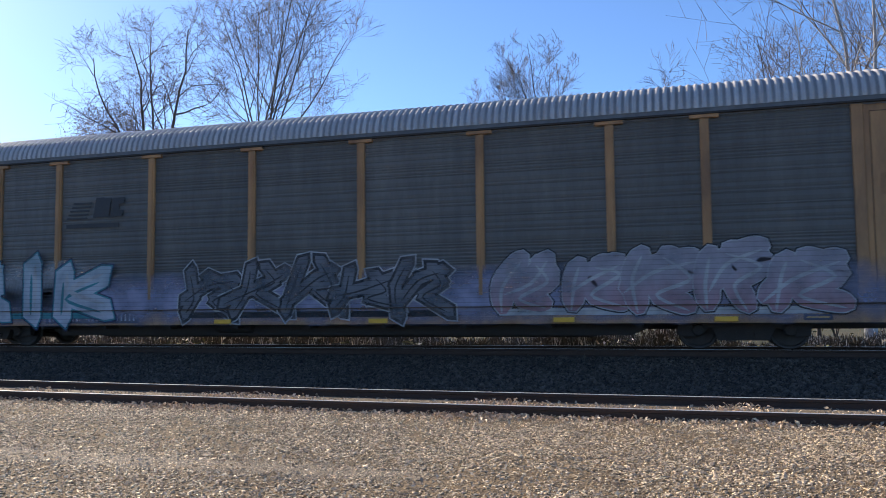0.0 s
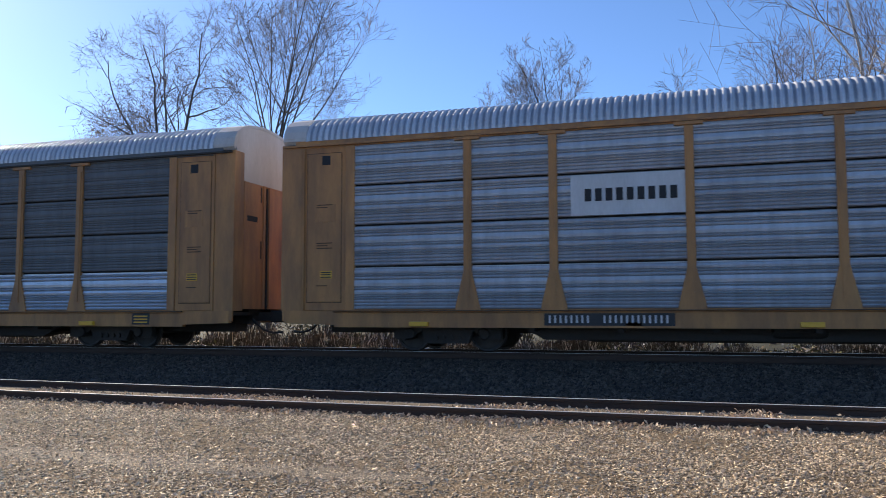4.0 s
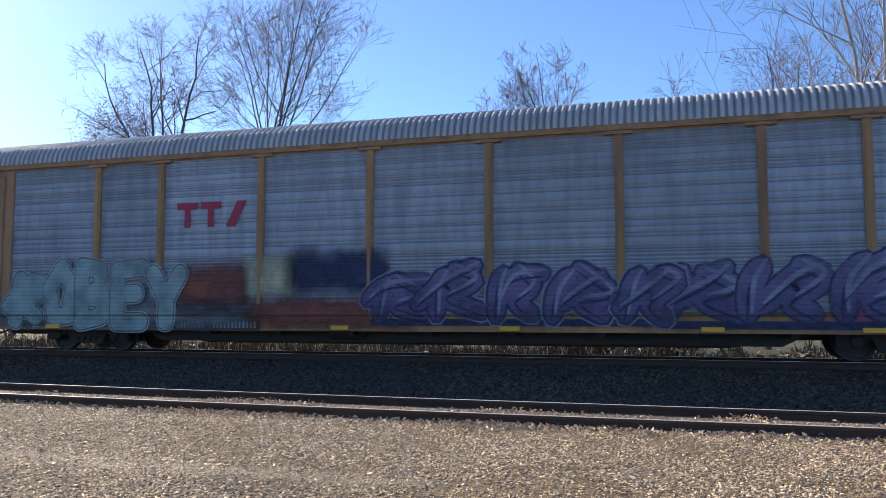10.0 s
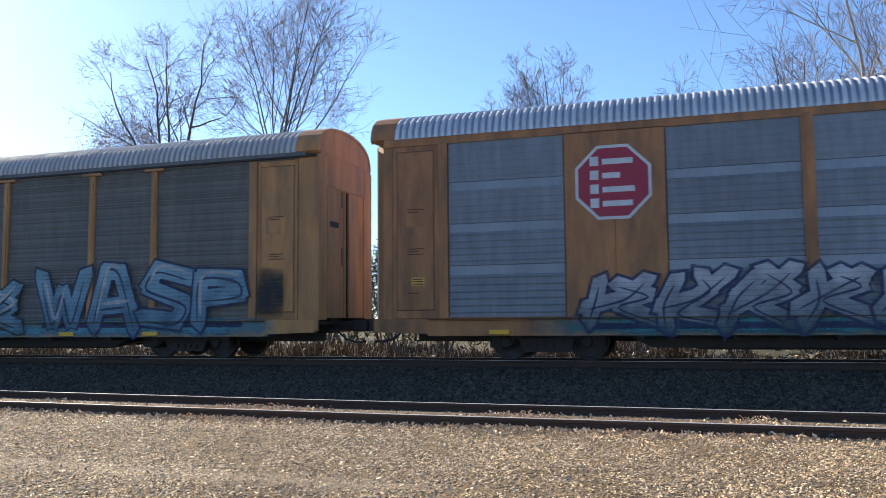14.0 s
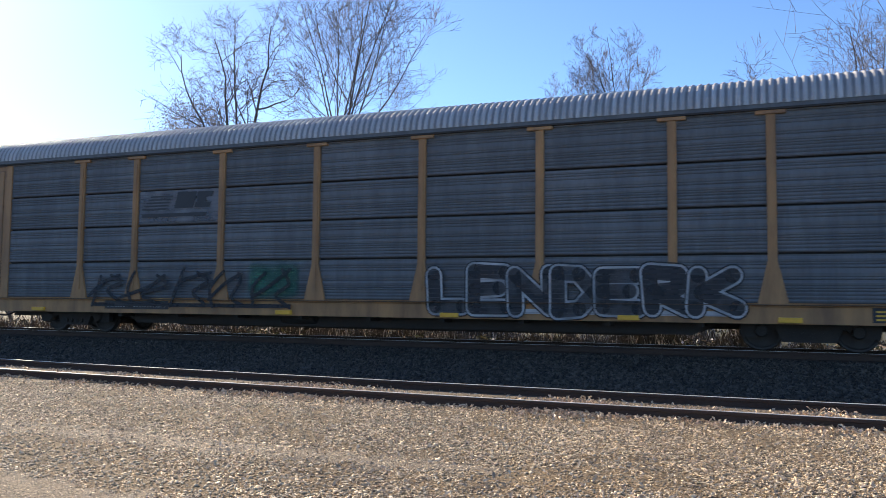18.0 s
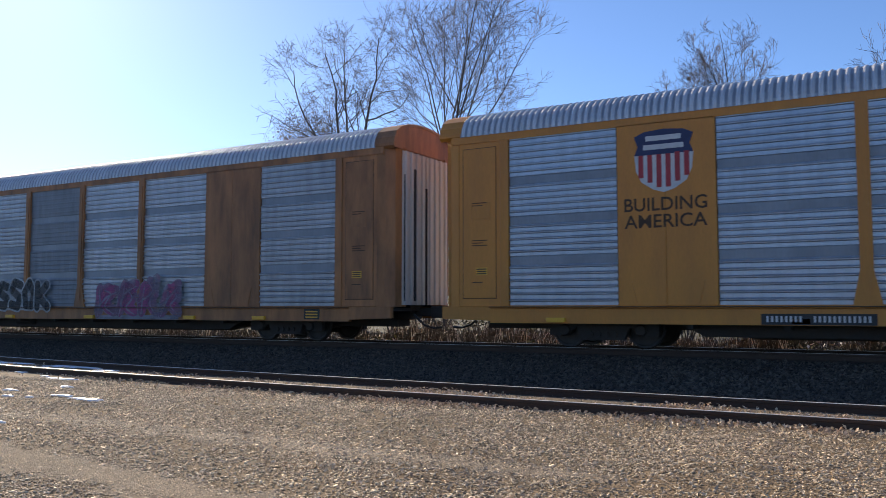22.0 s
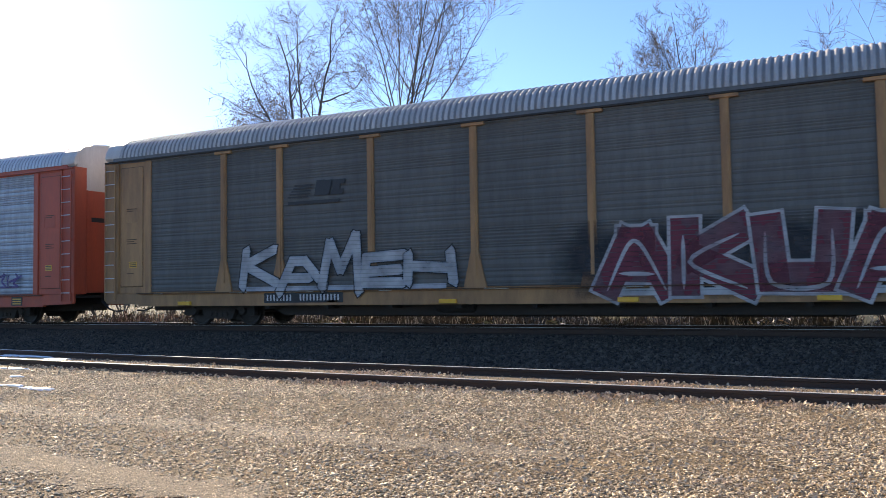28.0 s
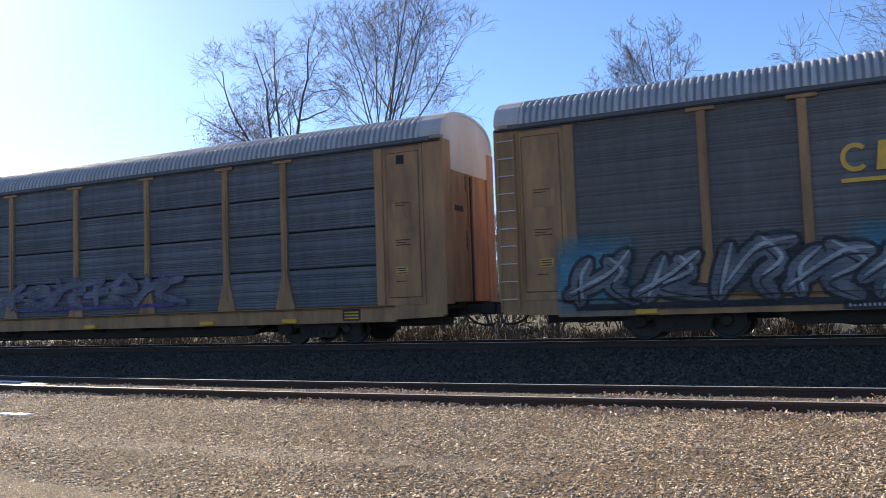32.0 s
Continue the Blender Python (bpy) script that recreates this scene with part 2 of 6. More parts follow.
def ground_material(name, base, second, pebble, scale, bump):
    m = material(name, base, 0.9, 0, second, 0.35, 45, 0.0, (1, 1, 1), 0.8, spec=0.2)
    n, l = m.node_tree.nodes, m.node_tree.links
    bs, tc = n["Principled BSDF"], [x for x in n if x.bl_idname == "ShaderNodeTexCoord"][0]
    hsv = [x for x in n if x.bl_idname == "ShaderNodeHueSaturation"][0]
    vo = n.new("ShaderNodeTexVoronoi")
    vo.inputs["Scale"].default_value = scale
    l.new(tc.outputs["Object"], vo.inputs["Vector"])
    mix = n.new("ShaderNodeMix")
    mix.data_type, mix.blend_type = "RGBA", "MULTIPLY"
    mix.inputs[0].default_value = 0.75
    bw, mr = n.new("ShaderNodeRGBToBW"), n.new("ShaderNodeMapRange")
    l.new(vo.outputs["Color"], bw.inputs[0])
    mr.inputs[3].default_value, mr.inputs[4].default_value = 1 - pebble, 1 + pebble
    l.new(bw.outputs[0], mr.inputs[0])
    l.new(hsv.outputs[0], mix.inputs[6])
    l.new(mr.outputs[0], mix.inputs[7])
    l.new(mix.outputs[2], bs.inputs["Base Color"])
    b = n.new("ShaderNodeBump")
    b.inputs["Strength"].default_value, b.inputs["Distance"].default_value = bump, 0.02
    l.new(vo.outputs["Distance"], b.inputs["Height"])
    l.new(b.outputs[0], bs.inputs["Normal"])
    return m


GRAVEL = ground_material("dusty_gravel", (0.20, 0.145, 0.088), (0.125, 0.092, 0.060), 0.7, 45, 0.9)
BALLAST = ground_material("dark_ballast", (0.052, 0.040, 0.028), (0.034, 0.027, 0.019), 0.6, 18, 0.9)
GRASS = ground_material("winter_grass", (0.085, 0.072, 0.042), (0.05, 0.058, 0.028), 0.5, 9, 0.6)
STONES = material("gravel_chips", (0.72, 0.56, 0.365), 0.7, 0, (0.44, 0.35, 0.245), 0.45, 60, 0.2, amount=0.9, island=0.65, spec=0.4)
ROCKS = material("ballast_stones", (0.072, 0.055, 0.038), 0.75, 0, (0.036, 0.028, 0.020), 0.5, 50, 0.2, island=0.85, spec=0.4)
LEAF = material("dry_leaves", (0.60, 0.47, 0.32), 0.6, 0, (0.48, 0.33, 0.21), 2.0, 60, 0.1, island=0.5, spec=0.3)
SNOW = material("old_snow", (0.86, 0.87, 0.89), 0.5, 0, (0.74, 0.75, 0.78), 3, 60, 0.3, spec=0.9)
DIRT = ground_material("wheel_rut_dirt", (0.27, 0.215, 0.155), (0.16, 0.13, 0.095), 0.65, 75, 0.8)

LEVELS = [(-3000, -0.03), (-60, -0.03), (2, -0.02), (8.4, 0.0), (9.6, 0.0), (12.2, 0.0), (16.0, 0.0), (18.0, 0.02), (21.0, 0.02), (24.0, -0.15), (32, -0.3), (80, -0.3), (3000, -0.3)]


def ground_z(y):
    for (a, p), (b, q) in zip(LEVELS, LEVELS[1:]):
        if y <= b:
            return p + (q - p) * max(0, min(1, (y - a) / (b - a)))
    return LEVELS[-1][1]


def make_ground():
    xs = [-3000, -700, -200, -60] + list(range(-40, 31, 5)) + [60, 200, 700, 3000]
    b = Build()
    rows = [[(x, y, z) for x in xs] for y, z in LEVELS]
    n = len(xs)
    b.add([p for r in rows for p in r], [(j * n + i, j * n + i + 1, (j + 1) * n + i + 1, (j + 1) * n + i) for j in range(len(rows) - 1) for i in range(n - 1)])
    me = b.mesh("ground", GRAVEL, GRASS)
    ys = np.array([sum(me.vertices[i].co.y for i in p.vertices) / 4 for p in me.polygons])
    me.polygons.foreach_set("material_index", [1 if y > 21 or y < -60 else 0 for y in ys])
    tagged(new("ground", me), "dusty gravel lot running on into winter grass", "ground", kind="structure")


make_ground()
bed = Build()
bed.extrude_x([(12.3, -0.2), (12.3, 0.012), (14.2, 0.05), (16.4, 0.13), (17.2, 0.20), (21.4, 0.20), (23.4, -0.1), (23.4, -0.5)], -700, 700)
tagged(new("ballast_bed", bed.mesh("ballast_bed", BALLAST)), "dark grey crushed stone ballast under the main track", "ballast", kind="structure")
bed = Build()
bed.extrude_x([(9.62, -0.2), (9.62, 0.002), (9.8, 0.006), (12.0, 0.008), (12.4, 0.014), (12.4, -0.2)], -60, 60)
SIDEBED = ground_material("leafy_siding_bed", (0.19, 0.15, 0.105), (0.09, 0.07, 0.05), 0.7, 26, 0.9)
tagged(new("siding_bed", bed.mesh("siding_bed", SIDEBED)), "earth and leaf litter filling the siding track", "track bed", kind="structure")


def rail_profile(y, top, h=0.17):
    r = [(-0.070, 0), (0.070, 0), (0.070, 0.012), (0.012, 0.030), (0.010, h - 0.045), (0.034, h - 0.036), (0.036, h - 0.006), (0.026, h),
         (-0.026, h), (-0.036, h - 0.006), (-0.034, h - 0.036), (-0.010, h - 0.045), (-0.012, 0.030), (-0.070, 0.012)]
    return [(y + a, top - h + b) for a, b in r]


def bend(x):
    """The siding swings away from the viewer towards its turnout."""
    return 0.0027 * x * x if -18 < x < 0 else (0.875 + 0.0972 * (-18 - x) if x <= -18 else 0.0)


def swept(profile, xs, off):
    b, n = Build(), len(profile)
    vs = [(x, y + off(x), z) for x in xs for y, z in profile]
    b.add(vs, [(k * n + i, k * n + (i + 1) % n, (k + 1) * n + (i + 1) % n, (k + 1) * n + i) for k in range(len(xs) - 1) for i in range(n)])
    return b.add(vs[:n], [tuple(range(n))[::-1]]).add(vs[-n:], [tuple(range(n))])


def track(name, cy, top, label, ties, xs, off):
    base = tagged(new(name), label, "railway track", kind="structure")
    for s in (-1, 1):
        y = cy + s * 0.7525
        part("rail", swept(rail_profile(y, top), xs, off).mesh("rail", RAILOLD), base)
        part("rail_head", swept([(y - 0.026, top), (y + 0.026, top), (y + 0.026, top + 0.004), (y - 0.026, top + 0.004)], xs, off).mesh("rail_head", RAILTOP), base, "bright worn strip on top of the rail")
    if ties:
        me = Build().slab(-0.11, 0.11, -1.28, 1.28, -0.16, 0.0, 0.015).mesh("tie", TIE)
        rng = random.Random(4)
        for i in range(110):
            part("tie", me, base, m=pose(-42 + i * 0.52, cy + rng.uniform(-0.04, 0.04), top - 0.175 + rng.uniform(-0.01, 0.006), 0, 0, rng.uniform(-1, 1)))
    return base


track("main_track", MAIN_Y, MAIN_Z, "main line track with rusty rails on dark wooden ties", True, [-700, 700], lambda x: 0)
track("siding_track", SIDE_Y, SIDE_Z, "disused siding rails half buried in leaves", False, list(range(-40, 1, 2)) + [60], bend)


def scatter(name, count, spot, size, mat, label, category, flat=0.6, seed=1):
    """Many small angular stones in one mesh."""
    r = np.random.RandomState(seed)
    octa = np.array([(1, 0, 0), (0, 1, 0), (-1, 0, 0), (0, -1, 0), (0, 0, 1), (0, 0, -1)], float)
    tri = np.array([(0, 1, 4), (1, 2, 4), (2, 3, 4), (3, 0, 4), (1, 0, 5), (2, 1, 5), (3, 2, 5), (0, 3, 5)])
    x, y, z = spot(r, count)
    n = len(x)
    v = np.repeat(octa[None], n, 0) * (1 + r.uniform(-0.45, 0.35, (n, 6, 1)))
    s = (size[0] + (size[1] - size[0]) * r.uniform(0, 1, (n, 1, 1)) ** 1.8) * np.array([1, 1, flat]) * r.uniform(0.35, 1.8, (n, 1, 3))
    v = v * s
    a, c = r.uniform(0, 6.28, n), r.uniform(-0.5, 0.5, n)
    vz = v[:, :, 2] * np.cos(c)[:, None] + v[:, :, 0] * np.sin(c)[:, None]
    vx0 = v[:, :, 0] * np.cos(c)[:, None] - v[:, :, 2] * np.sin(c)[:, None]
    vx = vx0 * np.cos(a)[:, None] - v[:, :, 1] * np.sin(a)[:, None]
    vy = vx0 * np.sin(a)[:, None] + v[:, :, 1] * np.cos(a)[:, None]
    p = np.stack([vx + x[:, None], vy + y[:, None], vz + z[:, None]], 2).reshape(-1, 3)
    f = (tri[None] + 6 * np.arange(n)[:, None, None]).reshape(-1, 3)
    me = bpy.data.meshes.new(name)
    me.vertices.add(len(p))
    me.vertices.foreach_set("co", p.ravel())
    me.loops.add(f.size)
    me.loops.foreach_set("vertex_index", f.ravel())
    me.polygons.add(len(f))
    me.polygons.foreach_set("loop_start", np.arange(0, f.size, 3))
    me.polygons.foreach_set("loop_total", np.full(len(f), 3))
    me.materials.append(mat)
    me.update(calc_edges=True)
    me.validate()
    return tagged(new(name, me), label, category, kind="stuff")


def rut(x, y):
    """How far a point lies inside the worn wheel tracks of the lot."""
    d1, d2 = y - (6.27 + 0.10 * np.sin(0.5 * x)), y - (3.65 - 0.135 * x)
    return 0.9 * np.exp(-(d1 / 0.20) ** 2) + np.exp(-(d2 / 0.26) ** 2)


def wedge(y0, y1, x_lo=-62, x_hi=15, worn=True):
    def spot(r, n):
        y = np.sqrt(r.uniform(y0 ** 2, y1 ** 2, n))
        x = y * np.tan(np.radians(x_lo)) + r.uniform(0, 1, n) * y * (np.tan(np.radians(x_hi)) - np.tan(np.radians(x_lo)))
        if worn:
            keep = r.uniform(0, 1, n) > 0.48 * np.clip(rut(x, y), 0, 1)
            x, y = x[keep], y[keep]
            patch = np.zeros(len(x))
            for k, (fx, fy) in enumerate(((0.9, 2.1), (2.3, -1.2), (4.1, 3.7), (-6.2, 5.1), (9.5, 8.3), (-13.0, 11.0))):
                patch += np.sin(fx * x + fy * y + 1.7 * k + 1.5 * np.sin(0.7 * fy * x + k)) / (1 + 0.35 * k)
            keep = r.uniform(0, 1, len(x)) < np.clip(0.72 + 0.30 * patch, 0.22, 1)
            x, y = x[keep], y[keep]
        z = np.array([ground_z(v) for v in np.round(y, 1)])
        return x, y, z + 0.004
    return spot


def rut_spot(r, n):
    x = r.uniform(-13, -2.2, n)
    y = np.where(r.uniform(0, 1, n) < 0.6, 6.27 + 0.10 * np.sin(0.5 * x) + r.normal(0, 0.22, n), 3.65 - 0.135 * x + r.normal(0, 0.2, n))
    return x, y, np.full(n, -0.004)


def bed_spot(r, n):
    y = r.uniform(12.35, 18.3, n)
    x = y * np.tan(np.radians(-60)) + r.uniform(0, 1, n) * y * (np.tan(np.radians(15)) - np.tan(np.radians(-60)))
    z = np.interp(y, [12.3, 14.2, 16.4, 17.2, 21.4], [0.012, 0.05, 0.13, 0.20, 0.20])
    return x, y, z + 0.006


scatter("gravel", 230000, wedge(3.4, 9.75), (0.003, 0.0165), STONES, "loose tan and grey gravel chips covering the lot", "gravel", 0.5, 2)
def near_spot(r, n):
    x, y = r.uniform(-9, 9, n), r.uniform(-7, 3.5, n)
    return x, y, np.full(n, -0.022)


scatter("near_gravel", 60000, near_spot, (0.004, 0.02), STONES, "loose gravel chips of the lot", "gravel", 0.5, 13)
scatter("rut_grit", 60000, rut_spot, (0.002, 0.008), STONES, "fine grit pressed into the wheel ruts", "gravel", 0.5, 12)
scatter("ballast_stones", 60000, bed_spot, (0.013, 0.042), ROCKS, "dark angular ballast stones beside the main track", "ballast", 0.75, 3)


def leaves(name, count, spot, label, seed, size=(0.03, 0.07)):
    """Curled dry leaves, each two bent halves."""
    r = random.Random(seed)
    b = Build()
    for _ in range(count):
        x, y, z = spot(r)
        L = r.uniform(*size)
        m = Matrix.Translation((x, y, z + 0.3 * L)) @ Euler((r.uniform(-1, 1), r.uniform(-1, 1), r.uniform(0, 6.3))).to_matrix().to_4x4()
        k = r.uniform(0.15, 0.5) * L
        pts = [(-L, 0, 0), (-0.2 * L, -0.5 * L, k), (L, 0, 0.1 * L), (-0.2 * L, 0.5 * L, k), (0.2 * L, 0, 0)]
        b.add([m @ Vector(p) for p in pts], [(0, 1, 4), (1, 2, 4), (0, 4, 3), (4, 2, 3)])
    return tagged(new(name, b.mesh(name, LEAF)), label, "leaves", kind="stuff")


def rail_side(r):
    k = r.random()
    y = 9.74 - abs(r.gauss(0, 0.26)) if k < 0.2 else (9.86 + abs(r.gauss(0, 0.45)) if k < 0.92 else 11.34 + abs(r.gauss(0, 0.08)))
    x = drift = 0.0
    while not x or r.random() > 0.08 + 0.9 * drift ** 1.6:
        x = y * math.tan(radians(r.uniform(-60, 14)))
        drift = 0.5 + 0.5 * math.sin(2.1 * x + 3 * math.sin(0.6 * x)) * math.sin(0.83 * x + 1)
    z = 0.004 + (r.random() ** 2 * 0.10 * drift if 9.86 < y < 10.9 else r.random() ** 3 * 0.03)
    return x, y + bend(x), z


leaves("leaf_litter", 17000, rail_side, "curled tan leaves drifted against the siding rails", 5, (0.012, 0.040))


def lot_leaf(r):
    y = r.uniform(5, 9.7)
    return y * math.tan(radians(r.uniform(-60, 14))), y, 0.0


leaves("scattered_leaves", 3200, lot_leaf, "single dry leaves lying on the gravel", 6, (0.010, 0.028))


STRAW = material("dry_straw", (0.56, 0.46, 0.32), 0.65, 0, (0.36, 0.28, 0.19), 2.0, 60, 0.1, island=0.55, spec=0.3)


def straw(name, count, label, seed):
    """Flat splinters of straw and bark strewn in patches."""
    r = random.Random(seed)
    b = Build()
    while count:
        y = r.uniform(4.6, 9.7)
        x = y * math.tan(radians(r.uniform(-34, 14)))
        if r.random() > 0.10 + 0.9 * max(0, math.sin(0.9 * x + 1.3 * y + 2 * math.sin(0.5 * x)) * math.cos(0.37 * x - 0.8 * y)) + 0.05 * max(0, x + 3):
            continue
        count -= 1
        L, w, a = r.uniform(0.012, 0.040), r.uniform(0.004, 0.009), r.gauss(0.2, 0.9)
        dx, dy, z, k = L * math.cos(a), L * math.sin(a), ground_z(y) + r.uniform(0.010, 0.024), r.uniform(-0.008, 0.008)
        px, py = -w * math.sin(a), w * math.cos(a)
        b.add([(x - dx, y - dy, z - k), (x - px, y - py, z + 0.004), (x + dx, y + dy, z + k), (x + px, y + py, z + 0.006)], [(0, 1, 2, 3)])
    return tagged(new(name, b.mesh(name, STRAW)), label, "straw", kind="stuff")


straw("straw_litter", 5000, "dry straw and bark splinters strewn on the gravel", 14)


def worn_strip(line, half, x0, x1, seed):
    """A ragged strip of bare pale dirt pressed by wheels."""
    r = random.Random(seed)
    n = int((x1 - x0) / 0.12)
    vs = []
    for i in range(n + 1):
        x = x0 + (x1 - x0) * i / n
        w = half * (0.35 + 0.65 * math.sin(math.pi * min(1, max(0, i / n))) ** 0.5)
        y = line(x)
        vs += [(x, y + s * w * k + (r.gauss(0, 0.11) if abs(s * k) == 1 else 0), 0.0 if abs(s * k) == 1 else 0.006) for s, k in ((-1, 1), (-1, 0.4), (1, 0.4), (1, 1))]
    b = Build().add(vs, [(4 * i + k, 4 * i + 4 + k, 4 * i + 5 + k, 4 * i + 1 + k) for i in range(n) for k in range(3)])
    ob = tagged(new("wheel_rut", b.mesh("wheel_rut", DIRT)), "pale dirt rut worn by wheels in the gravel", "wheel rut", "wheel ruts", kind="structure")
    ob.location = (0, 0, -0.009)


worn_strip(lambda x: 6.27 + 0.10 * math.sin(0.5 * x), 0.42, -13.5, -2.0, 1)
worn_strip(lambda x: 3.65 - 0.135 * x, 0.36, -9.5, -3.4, 2)


def snow_patch(x, y, lx, ly, seed):
    r = random.Random(seed)
    n = 40
    ring = [1 + 0.25 * math.sin(3 * t + seed) + 0.2 * math.sin(7 * t + 2 * seed) + r.uniform(-0.25, 0.2) for t in [2 * math.pi * i / n for i in range(n)]]
    b, vs = Build(), []
    for s, z in ((1.0, -0.012), (0.9, 0.006), (0.5, 0.012)):
        vs += [(lx * s * ring[i] * math.cos(2 * math.pi * i / n), ly * s * ring[i] * math.sin(2 * math.pi * i / n), z + r.uniform(-0.003, 0.003)) for i in range(n)]
    fs = [(k * n + i, k * n + (i + 1) % n, (k + 1) * n + (i + 1) % n, (k + 1) * n + i) for k in range(2) for i in range(n)] + [tuple(range(2 * n, 3 * n))]
    b.add(vs, fs)
    ob = tagged(new("snow_patch", b.mesh("snow_patch", SNOW, smooth=True)), "thin melting snow patch glinting beside the siding", "snow", "snow patches")
    ob.location = (x, y, ground_z(y) + 0.015)


for i, (x, y, lx, ly) in enumerate([(-18.4, 12.0, 0.6, 0.16), (-16.2, 11.9, 0.8, 0.2), (-14.5, 11.5, 0.35, 0.12), (-15.6, 10.35, 0.14, 0.06), (-14.3, 9.95, 0.1, 0.05), (-13.5, 9.75, 0.36, 0.07),
                                    (-12.1, 8.82, 0.15, 0.06), (-12.4, 8.05, 0.16, 0.05), (-11.6, 7.5, 0.12, 0.04), (-10.9, 7.9, 0.2, 0.05), (-10.2, 7.75, 0.3, 0.08), (-9.05, 5.75, 0.1, 0.03), (-11.2, 7.56, 0.07, 0.03), (-20.5, 12.3, 1.2, 0.2)]):
    snow_patch(x, y, lx, ly, i + 1)


# ---- trees and brush ----
BARK = material("grey_bark", (0.105, 0.095, 0.088), 0.9, 0, (0.065, 0.058, 0.053), 3, 40, 0.6, (1, 1, 0.3))
TWIG = material("bare_twigs", (0.18, 0.15, 0.147), 0.85, 0, (0.12, 0.098, 0.096), 2, 30, 0.1)
BIRCH = material("pale_birch_bark", (0.46, 0.44, 0.42), 0.8, 0, (0.20, 0.18, 0.17), 2.2, 30, 0.3, (1, 1, 2.5))
PINE = material("dark_pine_needles", (0.075, 0.080, 0.048), 0.8, 0, (0.15, 0.115, 0.075), 1.0, 30, 0.1, island=0.4)
# Sun shining through dry stalks is put into this pale colour.
STALK = material("pale_stalks", (0.70, 0.65, 0.57), 0.6, 0, (0.42, 0.37, 0.30), 0.6, 30, 0.1, island=0.4)
REED = material("dry_reeds", (0.09, 0.075, 0.060), 0.8, 0, (0.045, 0.050, 0.030), 0.6, 30, 0.1, island=0.5)
SCRUB = material("green_brown_scrub", (0.10, 0.115, 0.045), 0.85, 0, (0.22, 0.15, 0.07), 0.5, 30, 0.1, island=0.5)


def tree(x, y, fork, stems, fan, length, seed, label, bark=BARK, kids=(11, 8, 7, 5), wide=0.6, crook=0.10, thick=0.13, up=0.30, lift=0.04):
    """A bare tree: a trunk that forks into stems, stems into limbs, limbs into fine twigs."""
    r = random.Random(seed)
    trunk, crown = Build(), Build()

    def branch(p, w, ln, radius, level):
        n = (8, 6, 4, 3, 2)[level]
        pts, rad = [p.copy()], [radius]
        for i in range(n):
            k = crook * (0.8, 1.3, 1.3, 0.9, 0.8)[level]
            w = (w + Vector((r.gauss(0, k), r.gauss(0, k), r.gauss(0, k) + lift))).normalized()
            p = p + w * (ln / n)
            pts.append(p.copy())
            rad.append(max(radius * (1 - 0.75 * (i + 1) / n), 0.0065))
        (trunk if level < 2 else crown).tube(pts, rad, (7, 5, 3, 3, 3)[level])
        if level >= 4:
            return
        for k in range(kids[level]):
            s = (0.12 if level == 0 else 0.2) + (0.86 if level == 0 else 0.78) * (k + r.random()) / kids[level]
            i = min(int(s * n), n - 1)
            q = pts[i].lerp(pts[i + 1], s * n - i)
            d = (pts[i + 1] - pts[i]).normalized()
            side = d.orthogonal().normalized()
            side.rotate(Matrix.Rotation(r.uniform(0, 6.283), 3, d))
            ang = wide * r.uniform(0.7, 1.4) * (1, 1.05, 1.05, 1.0)[level]
            nd = (d * math.cos(ang) + side * math.sin(ang) + Vector((0, 0, up * (1, 0.7, 0.5, 0.4)[level]))).normalized()
            ln2 = ln * (r.uniform(0.8, 1.1) * (0.52 - 0.28 * s) if level == 0 else r.uniform(0.5, 0.85) * (1.1 - 0.45 * s))
            branch(q, nd, max(ln2, 0.3), max(rad[i] * (r.uniform(0.5, 0.72) if level < 2 else r.uniform(0.42, 0.62)), 0.0095), level + 1)

    top = Vector((r.gauss(0, 0.25), r.gauss(0, 0.25), fork))
    trunk.tube([(0, 0, -0.4), (0.02, 0, 0.3), tuple(top * 0.5), tuple(top)], [thick * 2.2, thick * 1.7, thick * 1.45, thick * 1.3], 9)
    for k in range(stems):
        a = -1 + 2 * (k + 0.5) / stems + r.uniform(-0.12, 0.12) if stems > 1 else 0
        w = Vector((math.sin(a * fan * 1.2), r.uniform(-0.8, 0.8) * math.sin(fan), 1)).normalized()
        branch(top - Vector((0, 0, r.uniform(0, 0.5))), w, length * r.uniform(0.82, 1.0) * (1 - 0.18 * abs(a)), thick * r.uniform(0.7, 1.0), 0)
    ob = tagged(new("bare_tree"), label, "tree", "trees behind the line")
    ob.location = (x, y, ground_z(y))
    part("trunk", trunk.mesh("trunk", bark, smooth=True), ob)
    part("crown", crown.mesh("crown", TWIG), ob, "fine leafless twigs")
    return ob


def at(az, y):
    return y * math.tan(radians(az)), y


OPEN, FAN = "tall bare hardwood with open crooked branches", "many-stemmed bare tree with a broad fan of twigs"
tree(*at(-35.3, 38), 8.6, 2, 0.24, 9.8, 11, OPEN, kids=(8, 5, 4, 3), wide=0.9, crook=0.15, thick=0.11, up=0.22)
tree(*at(-36.8, 39), 8.2, 2, 0.26, 9.4, 12, OPEN, kids=(8, 5, 4, 3), wide=0.95, crook=0.16, thick=0.11, up=0.2)
tree(*at(-38.6, 40), 7.0, 3, 0.60, 5.4, 22, OPEN, kids=(8, 6, 5, 3), wide=0.9, crook=0.17, thick=0.06, up=0.15)
tree(*at(-29.7, 38), 9.2, 8, 0.66, 11.4, 13, FAN, kids=(8, 5, 4, 2), wide=0.66, crook=0.06, thick=0.075, up=0.12, lift=0.05)
SLIM = "slender bare tree with fine reddish twigs"
